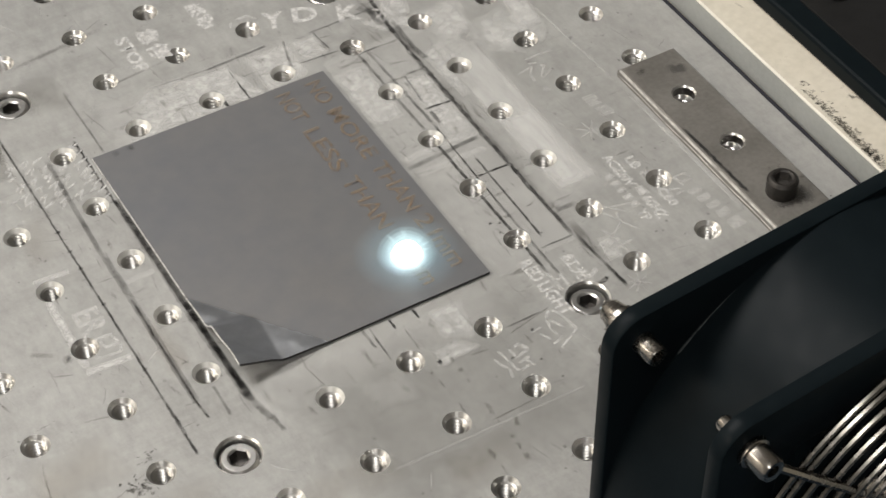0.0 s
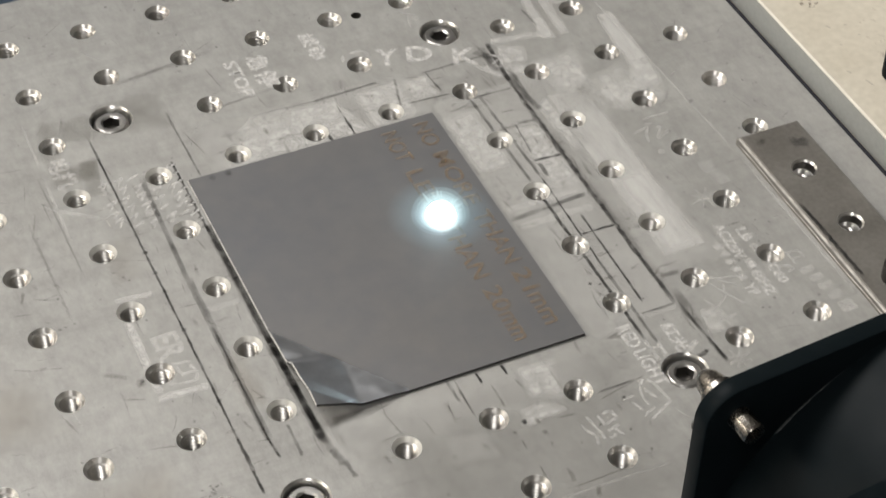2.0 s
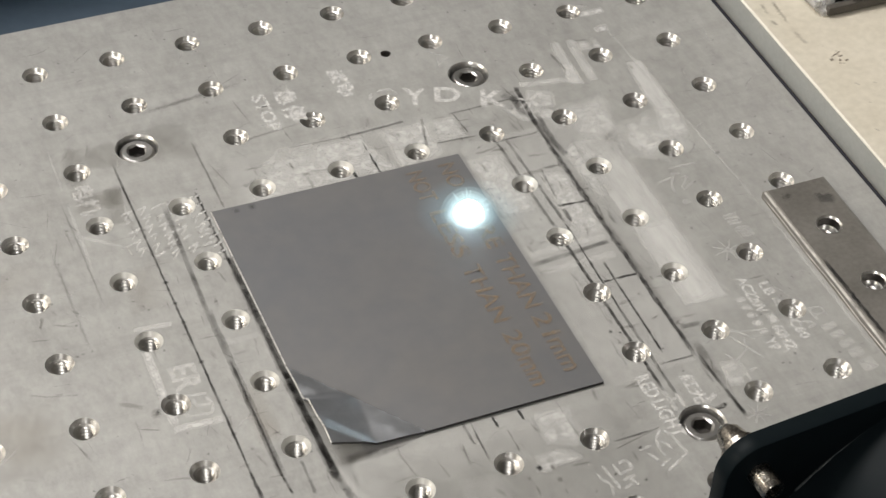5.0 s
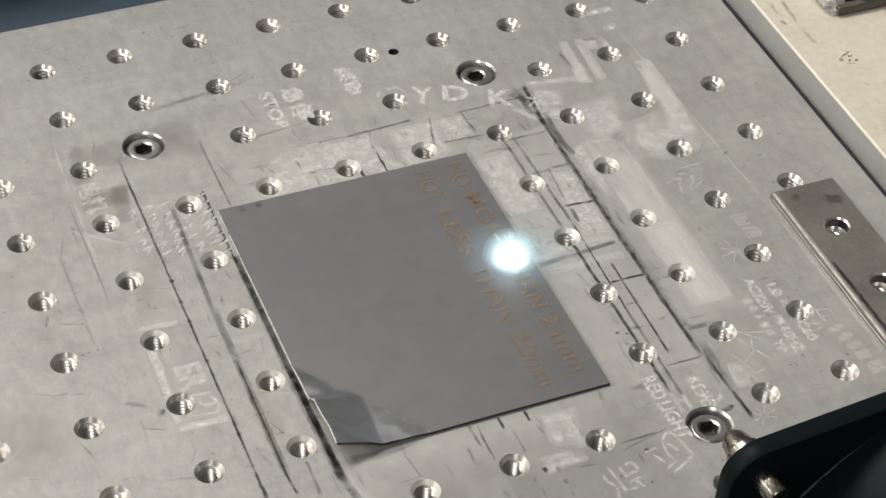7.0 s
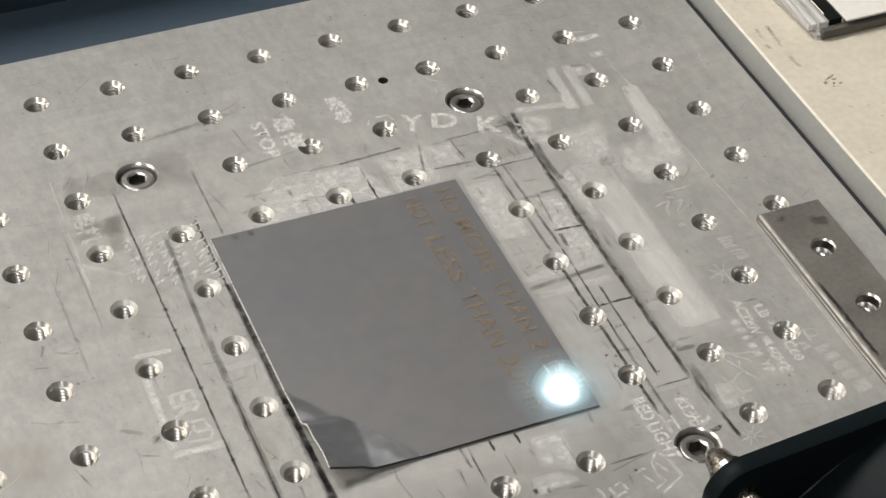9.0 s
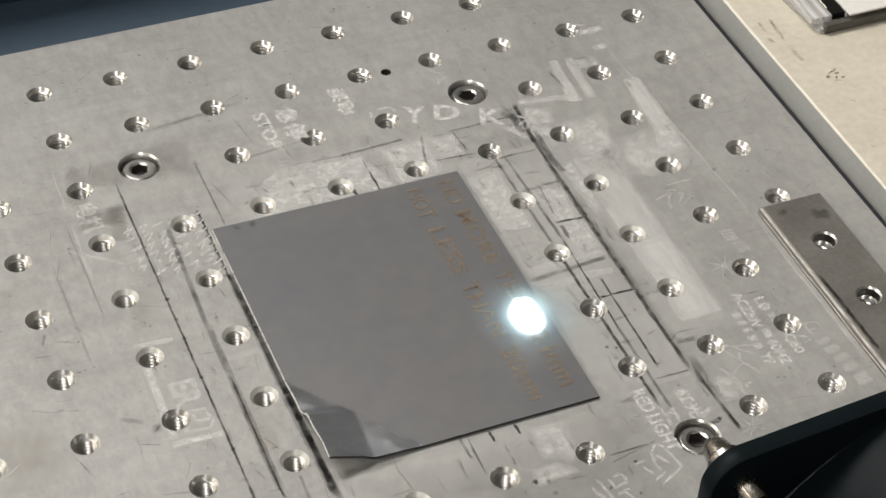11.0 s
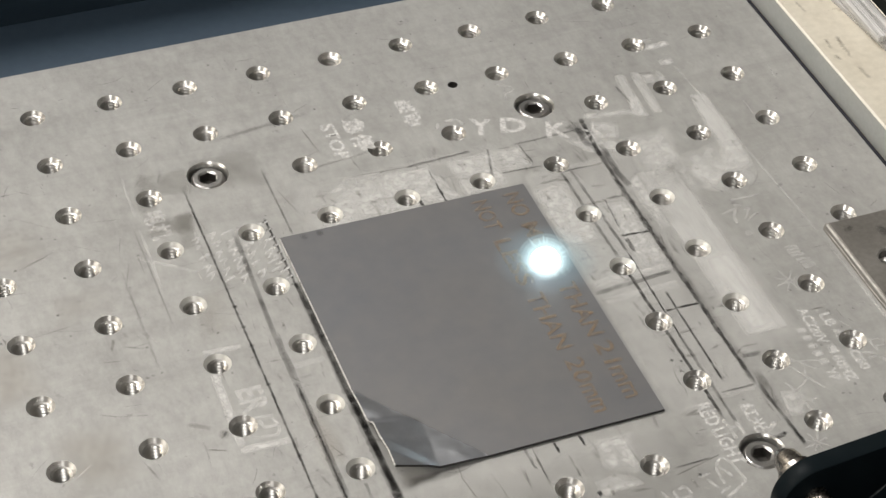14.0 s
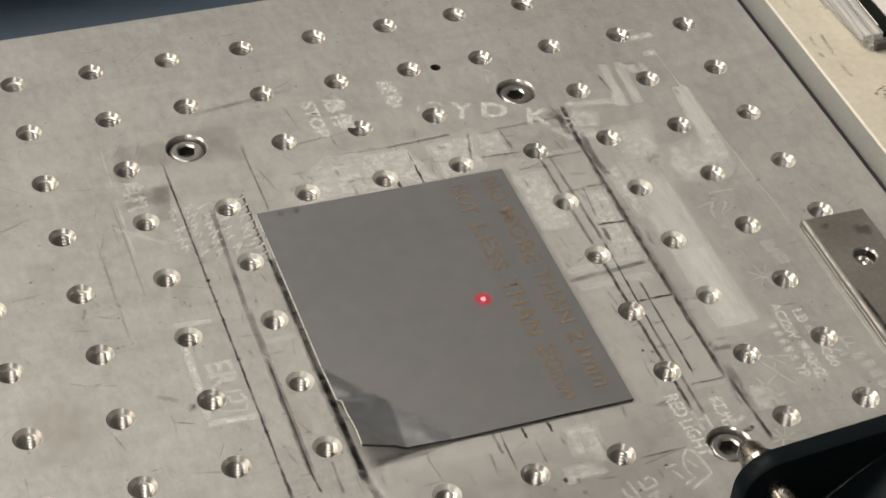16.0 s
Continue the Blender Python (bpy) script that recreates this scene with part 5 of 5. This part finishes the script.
    stud_me = mesh_of("stud_end", lathe([(0.0, 0.0036), (0.0013, 0.0036), (0.0014, 0.0052), (0.0022, 0.0054), (0.0025, 0.0048), (0.0025, 0.0)][::-1], 24))
    for qx, qz in ((0, 1), (1, 1), (0, 0), (1, 0)):
        px, pz = (inset if qx == 0 else S - inset), (inset if qz == 0 else S - inset)
        arm = [(px, -D - 0.0030, pz)]
        sx, sz = (1 if qx == 0 else -1), (1 if qz == 0 else -1)
        for s in np.linspace(0.12, 1, 8):
            arm.append((px + (cx - px) * s * 0.72, -D - 0.0040 - 0.0022 * math.sin(s * 1.5), pz + (cz - pz) * s * 0.72))
        part("arm", tube(arm, 0.0011, 8), WIRE, guard, "", True)
        fwd = Matrix.Translation((px, -D, pz)) @ Matrix.Rotation(math.pi / 2, 4, "X")
        part("guard_screw", screw_me, NICKEL, ob, "nickel plated guard screw", True, fwd @ Matrix.Diagonal((0.78, 0.78, 0.9, 1)))
        part("screw_tail", tail_me, NICKEL, ob, "", True, Matrix.Translation((px, -D + T, pz)) @ Matrix.Rotation(-math.pi / 2, 4, "X"))
        part("stud_end", stud_me, STUD, ob, "", True, Matrix.Translation((px, -T, pz)) @ Matrix.Rotation(math.pi / 2, 4, "X"))
        part("dome_nut", nut_me, STUD, ob, "dull steel dome nut", True, Matrix.Translation((px, 0, pz)) @ Matrix.Rotation(-math.pi / 2, 4, "X"))
    return ob


# ---- things on the side frame ----
def prism(outline, z0, z1, bevel):
    """An upright form over an outline."""
    bm = bmesh.new()
    f = bm.faces.new([bm.verts.new((x, y, z0)) for x, y in outline])
    ext = bmesh.ops.extrude_face_region(bm, geom=[f])
    bmesh.ops.translate(bm, verts=[e for e in ext["geom"] if isinstance(e, bmesh.types.BMVert)], vec=(0, 0, z1 - z0))
    bmesh.ops.recalc_face_normals(bm, faces=bm.faces)
    bmesh.ops.bevel(bm, geom=list(bm.edges), offset=bevel, segments=2, profile=0.5, affect="EDGES")
    return bm


def black_case():
    ob = thing("black_case", "low matt black plastic case with cut corners on the cream frame", "case", m=pose(-0.0068, -0.0078, FRAME_TOP))
    x0, x1, y0, y1, z1 = 0.2490, 0.330, -0.300, -0.1060, 0.0065
    part("body", prism([(x0, y0), (x1, y0), (x1, y1), (x0 + 0.012, y1), (x0, y1 - 0.014)], 0.0001, z1, 0.0012), BLACK, ob)
    part("lid", prism([(x0 + 0.008, y0 + 0.006), (x1 - 0.006, y0 + 0.006), (x1 - 0.006, y1 - 0.006), (x0 + 0.016, y1 - 0.006), (x0 + 0.008, y1 - 0.016)], z1 - 0.0004, z1 + 0.0006, 0.0003), RUBBER, ob)
    bm = bmesh.new()
    nx, ny = 18, 14
    g = []
    for j in range(ny + 1):
        row = []
        for i in range(nx + 1):
            p = Vector((0.2535, -0.1395)).lerp(Vector((0.2600, -0.1500)), i / nx).lerp(Vector((0.300, -0.095)).lerp(Vector((0.315, -0.150)), i / nx), j / ny)
            x, y = p
            x += 0.0008 * noise.noise(Vector((x * 300, y * 300, 5)))
            y += 0.0016 * noise.noise(Vector((x * 400, y * 200, 9)))
            z = FRAME_TOP + z1 + 0.0010 + 0.003 * (noise.noise(Vector((x * 140, y * 140, 1))) * 0.5 + 0.5)
            row.append(bm.verts.new((x, y, z)))
        g.append(row)
    for j in range(ny):
        for i in range(nx):
            bm.faces.new((g[j][i], g[j][i + 1], g[j + 1][i + 1], g[j + 1][i]))
    ext = bmesh.ops.extrude_face_region(bm, geom=list(bm.faces))
    bmesh.ops.translate(bm, verts=[e for e in ext["geom"] if isinstance(e, bmesh.types.BMVert)], vec=(0, 0, -0.0008))
    bmesh.ops.recalc_face_normals(bm, faces=bm.faces)
    cloth = part("yellow_wrap", bm, YELLOW, None)
    tagged(cloth, "crumpled yellow-green wrapping lying on the black case", "wrapping")


def acrylic_stack():
    ob = thing("acrylic_tray", "scuffed clear acrylic tray with an added dark gap sheet on the cream frame", "tray", m=pose(-0.0069, -0.0091, FRAME_TOP))
    tilt = pose(0.2552, -0.0560, 0.0001, 0, 0, 5.3)
    part("lower_sheet", with_fade(mesh_of("lower_sheet", box(0, 0, 0, 0.075, 0.19, 0.0020, 0.0004))), FROST, ob, "", False, tilt)
    # black sheet added to stand for the shade in the gap
    part("lining", box(0.0007, 0.0390, 0.0021, 0.070, 0.188, 0.0024), LABEL, ob, "black sheet added for the gap's shade", False, tilt)
    part("upper_sheet", with_fade(mesh_of("upper_sheet", box(0.2530, -0.0535, 0.0026, 0.2612, 0.130, 0.0050, 0.0005))), FROST, ob, "scuffed clear acrylic strip")
    # worn streaks along the acrylic, with glints put into the pale ones
    rng = random.Random(19)
    for k in range(34):
        x, y = rng.uniform(253.6, 260.6), rng.uniform(-53, 100)
        n, w = rng.uniform(8, 42), rng.choice((0.3, 0.4, 0.5, 0.8, 1.3))
        drift = rng.gauss(0.0, 0.02) * n
        part("scuff", ribbon(x, y, x + drift, min(y + n, 128), w, 0.5, k, None, 1.0, 0.3, 0.25), GLINT if k % 3 else DULL, ob, "", False, pose(0, 0, 0.00508 + 0.00001 * k))
    # highlights on the acrylic's edges, painted as near-white lines
    for x0, y0, x1, y1, w in ((255.0, 35, 255.6, 2, 0.5), (255.6, 2, 257.6, -14, 0.6), (260.8, -50, 261.2, 20, 0.5)):
        part("scuff", ribbon(x0, y0, x1, y1, w, 0.3, x0 + y0, None, 1.0, 0.5, 0.1), CREAM_EDGE, ob, "highlight painted along the acrylic's edge", False, pose(0, 0, 0.0055))
    # narrow black strip between the acrylic and the card
    part("tape", prism([(0.2614, -0.0530), (0.2663, -0.0530), (0.2658, 0.010), (0.2648, 0.037), (0.2632, 0.130), (0.2620, 0.130), (0.2614, 0.030)], 0.0026, 0.0049, 0.0002), LABEL, ob, "black strip beside the card")
    part("front_trim", box(0.2570, -0.0568, 0.0004, 0.340, -0.0545, 0.0036, 0.0004), GREY_RUBBER, ob, "dark olive front trim")
    part("block", with_fade(mesh_of("block", box(0.2665, -0.0535, 0.0026, 0.340, 0.130, 0.0049, 0.0003))), FROST, ob)
    card = part("white_card", prism([(0.2664, -0.0560), (0.345, -0.0560), (0.345, 0.140), (0.2632, 0.140), (0.2649, 0.037), (0.2659, 0.010)], 0.0050, 0.0058, 0.0002), PAPER, None, "", False, pose(-0.0070, -0.0091, FRAME_TOP))
    tagged(card, "white cardboard sheet lying on the acrylic tray", "card")
    sheet_b = part("white_paper", box(0, 0, 0, 0.06, 0.16, 0.0005, 0.0001), PAPER, None, "", False, pose(0.2818, -0.0571, FRAME_TOP + 0.0060, 0, 0, 13))
    tagged(sheet_b, "white paper sheet lying askew on the card", "paper")


def rubber_plug():
    ob = thing("rubber_plug", "round grey-brown rubber plug lying on the cream frame", "plug", m=pose(0.2691, -0.0886, FRAME_TOP + 0.0001))
    part("body", lathe([(0.0, 0.0008), (0.0026, 0.0008), (0.0030, 0.0018), (0.0046, 0.0020), (0.0053, 0.0015), (0.0055, 0.0)][::-1], 32), RUBBER, ob, "", True)
    part("rim", lathe([(0.0032, 0.0019), (0.0036, 0.0025), (0.0045, 0.0024), (0.0050, 0.0018)][::-1], 32), GREY_RUBBER, ob, "worn grey raised rim", True)


def rating_label():
    ob = thing("rating_label", "black printed rating label stuck on the cream frame", "label", m=pose(-0.0066, -0.0110, FRAME_TOP))
    part("film", box(0.2358, 0.0390, 0.0001, 0.2535, 0.0720, 0.0004), LABEL, ob)
    for body, x, y, n, h in (("00W", 237.2, 57.0, 9.0, 3.6), ("3", 237.2, 45.0, 2.6, 3.6), ("W", 242.6, 50.6, 4.2, 3.6)):
        me = text_mesh("printed_text", body, n / 1000, h / 1000, 0.01)
        part("printed_text", me, INK, ob, "", False, pose(x / 1000, y / 1000, 0.00046, 0, 0, -90))
    part("printed_bar", box(0.2480, 0.0420, 0.0004, 0.2505, 0.0560, 0.00045), INK, ob)


# ---- moving spot of the laser ----
SPOT = [
    (0, 93.9, -165), (0.1, 96.2, -163.4), (0.2, 94.4, -158.7), (0.3, 96.1, -162.4), (0.4, 93.5, -156.3), (0.5, 94.9, -156.7),
    (0.6, 97.9, -157.5), (0.7, 92.8, -149.7), (0.8, 93.2, -147), (0.9, 95.7, -151.7), (1, 93.4, -145.5), (1.1, 93, -142.5),
    (1.2, 97.4, -146.1), (1.3, 94.8, -140), (1.4, 96.1, -137.8), (1.5, 96.7, -142.8), (1.6, 95.5, -134.2), (1.7, 99.2, -133.2),
    (1.8, 95.1, -128.7), (1.9, 98, -129.5), (2, 94.2, -124.1), (2.1, 96, -122.3), (2.2, 92.1, -123.3), (2.3, 92.4, -119.8),
    (2.4, 92.7, -116.3), (2.5, 96.6, -116.3), (2.6, 96.5, -121.5), (2.7, 92.9, -111.5), (2.8, 96.8, -113), (2.9, 96.3, -115.9),
    (3, 93.9, -106.3), (3.1, 94.8, -105.6), (3.2, 98.3, -109.2), (3.3, 96.4, -99.8), (3.4, 97.7, -98.1), (3.5, 94, -94.8),
    (3.6, 95.7, -90.7), (3.7, 97.9, -94.9), (3.8, 94.2, -90.1), (3.9, 95.1, -84.8), (4, 97.1, -91.2), (4.1, 97.6, -90.5),
    (4.2, 100.7, -90.7), (4.3, 102.4, -95.9), (4.4, 103.6, -95.5), (4.5, 106.4, -91.1), (4.6, 103.8, -92.1), (4.7, 103.4, -109.1),
    (4.8, 106.4, -111), (4.9, 105.9, -107.3), (5, 103.2, -107.8), (5.1, 103.5, -85.1), (5.2, 108.6, -83.4), (5.6, 105, -92),
    (6.2, 105, -107), (6.8, 105, -121), (7.3, 107.1, -135.5), (7.4, 103.4, -136.2), (7.5, 102.2, -138.7), (7.6, 102.7, -145.2),
    (7.7, 103.6, -147.9), (7.8, 105.4, -150), (7.9, 101.6, -149), (8, 101.9, -154.4), (8.1, 103.1, -154.1), (8.2, 105.2, -155),
    (8.3, 102.4, -159), (8.4, 105.5, -159.3), (8.5, 104.2, -163), (8.6, 102.8, -169), (8.7, 100.2, -167.2), (9.1, 104.5, -175),
    (9.5, 104.5, -168), (10.2, 104.5, -112), (10.6, 105, -88), (10.8, 104.9, -86.1), (10.9, 104, -116.7), (11, 104.8, -147.4),
    (11.1, 104.1, -173.2), (11.2, 106.1, -172.6), (11.3, 102.8, -170), (11.4, 106.6, -170), (11.5, 105.4, -167.2),
    (11.6, 104.6, -161.4), (11.7, 102.1, -165.5), (11.8, 103.4, -161.4), (11.9, 104.7, -160.7), (12, 107.2, -158.6),
    (12.2, 103.6, -159.3), (12.4, 102, -148), (12.5, 104.5, -148.8), (12.6, 102.2, -146.6), (12.8, 102.8, -141.9),
    (13, 104.4, -136.5), (13.2, 102.3, -131.4), (13.4, 105.6, -127.3), (13.5, 107.9, -127), (13.6, 102.2, -120.5),
    (13.8, 105.3, -119.7), (14, 103.6, -116.3), (14.2, 104.3, -115.8), (14.4, 104.4, -107.6), (14.5, 106.3, -111.4),
    (14.6, 107.3, -113.6), (14.7, 105.4, -104.8), (14.8, 104.7, -107.4), (14.9, 101.9, -100.5), (15, 106.8, -100.4),
    (15.1, 105.5, -101.8), (15.2, 101.9, -95.9), (15.3, 103, -91.4), (15.4, 105.3, -95.1), (15.5, 102, -88.2),
    (15.6, 107.7, -86.5), (15.7, 104.5, -84.4), (15.8, 104, -83.1), (15.9, 106.5, -83.8),
]
POINTER = (0.0847, -0.1345)


def laser_plasma():
    ob = thing("laser_plasma", "white-hot laser plasma spot with a blue glow on the sheet", "laser spot")
    form = lambda r, h: [(0, h), (r * 0.38, h * 0.93), (r * 0.71, h * 0.70), (r * 0.92, h * 0.36), (r, 0.0)][::-1]
    part("core", lathe([(0, -0.0002), *form(0.0044, 0.0040)], 32), glow("plasma_white", (0.72, 0.93, 1.0), 130.0), ob, "white-hot core", True)
    for r, a in ((0.0049, 0.55), (0.0056, 0.36), (0.0064, 0.22), (0.0074, 0.13), (0.0086, 0.07)):
        part("glow_shell", lathe(form(r, r * 0.90), 32), glow("plasma_blue", (0.74, 0.97, 1.0), 1.15, a), ob, "pale blue glow", True)
    # halo of glare, drawn as a glowing disc flat over the metal
    m, n, l, b = nodes_of("plasma_halo")
    co = n.new("ShaderNodeTexCoord")
    ln = n.new("ShaderNodeVectorMath")
    ln.operation = "LENGTH"
    l.new(co.outputs["Object"], ln.inputs[0])
    k = n.new("ShaderNodeMath")
    k.operation, k.use_clamp = "MULTIPLY", True
    k.inputs[1].default_value = 1 / 0.016
    l.new(ln.outputs["Value"], k.inputs[0])
    a = ramp(n, l, k.outputs[0], [(0.0, (0.75,) * 3), (0.30, (0.42,) * 3), (0.55, (0.13,) * 3), (1.0, (0.0,) * 3)])
    e, t, mx = n.new("ShaderNodeEmission"), n.new("ShaderNodeBsdfTransparent"), n.new("ShaderNodeMixShader")
    e.inputs[0].default_value, e.inputs[1].default_value = (0.62, 0.90, 1.0, 1), 0.95
    l.new(a, mx.inputs[0])
    l.new(t.outputs[0], mx.inputs[1])
    l.new(e.outputs[0], mx.inputs[2])
    l.new(mx.outputs[0], n["Material Output"].inputs[0])
    n.remove(b)
    part("halo_disc", lathe([(0.0, 0.0016), (0.008, 0.0012), (0.016, 0.0006)][::-1], 48), m, ob, "faint blue halo of glare", True)
    # short spikes of glare round the spot, drawn as glowing cones
    rng = random.Random(7)
    flare = glow("plasma_glare_spike", (0.75, 0.97, 1.0), 1.3, 0.25)
    for k in range(22):
        a = 2 * math.pi * (k + rng.uniform(-0.3, 0.3)) / 22
        n, tilt = rng.uniform(0.0056, 0.0092), rng.uniform(0.25, 0.9)
        bm = lathe([(0.0006, 0.003), (0.0004, n * 0.7), (0, n)], 6)
        bmesh.ops.transform(bm, matrix=Matrix.Rotation(a, 4, "Z") @ Matrix.Rotation(math.pi / 2 - tilt, 4, "Y"), verts=bm.verts)
        part("jet", bm, flare, ob)
    return ob


def pointer_dot():
    ob = thing("pointer_dot", "red aiming laser dot on the steel sheet", "laser spot")
    part("core", lathe([(0, 0.0006), (0.0006, 0.0004), (0.0008, 0.0)][::-1], 16), glow("pointer_white", (1.0, 0.75, 0.75), 3.0), ob, "", True)
    for k in range(6):
        r = 0.0010 + 0.00045 * k
        part("glow_shell", lathe([(0, 0.0009 + 0.0002 * k), (r * 0.7, 0.0007), (r, 0.0)][::-1], 16), glow("pointer_red", (1.0, 0.05, 0.10), 0.9, 0.30 - 0.045 * k), ob, "red glow", True)
    return ob


def motions():
    rows = [(t, pose(x / 1000, y / 1000, SZ, 0, 0, 0)) for t, x, y in SPOT]
    last = rows[-1][1]
    walk(plasma, rows + [(15.91, last), (15.95, pose(POINTER[0], POINTER[1], -0.06)), (16.0, pose(POINTER[0], POINTER[1], -0.06))])
    walk(dot, [(t, m @ pose(0, 0, 0.0004)) for t, m in rows] + [(15.91, last @ pose(0, 0, 0.0004)), (15.95, pose(POINTER[0], POINTER[1], SZ + 0.0002)), (16.0, pose(POINTER[0], POINTER[1], SZ + 0.0002))])


room()
machine_bed()
side_frame()
back_cabinet()
board = breadboard()
board_bolts()
sheet = steel_sheet()
clamp_bar()
cooling_fan()
black_case()
acrylic_stack()
rating_label()
rubber_plug()
plasma = laser_plasma()
dot = pointer_dot()
marks(board)
motions()
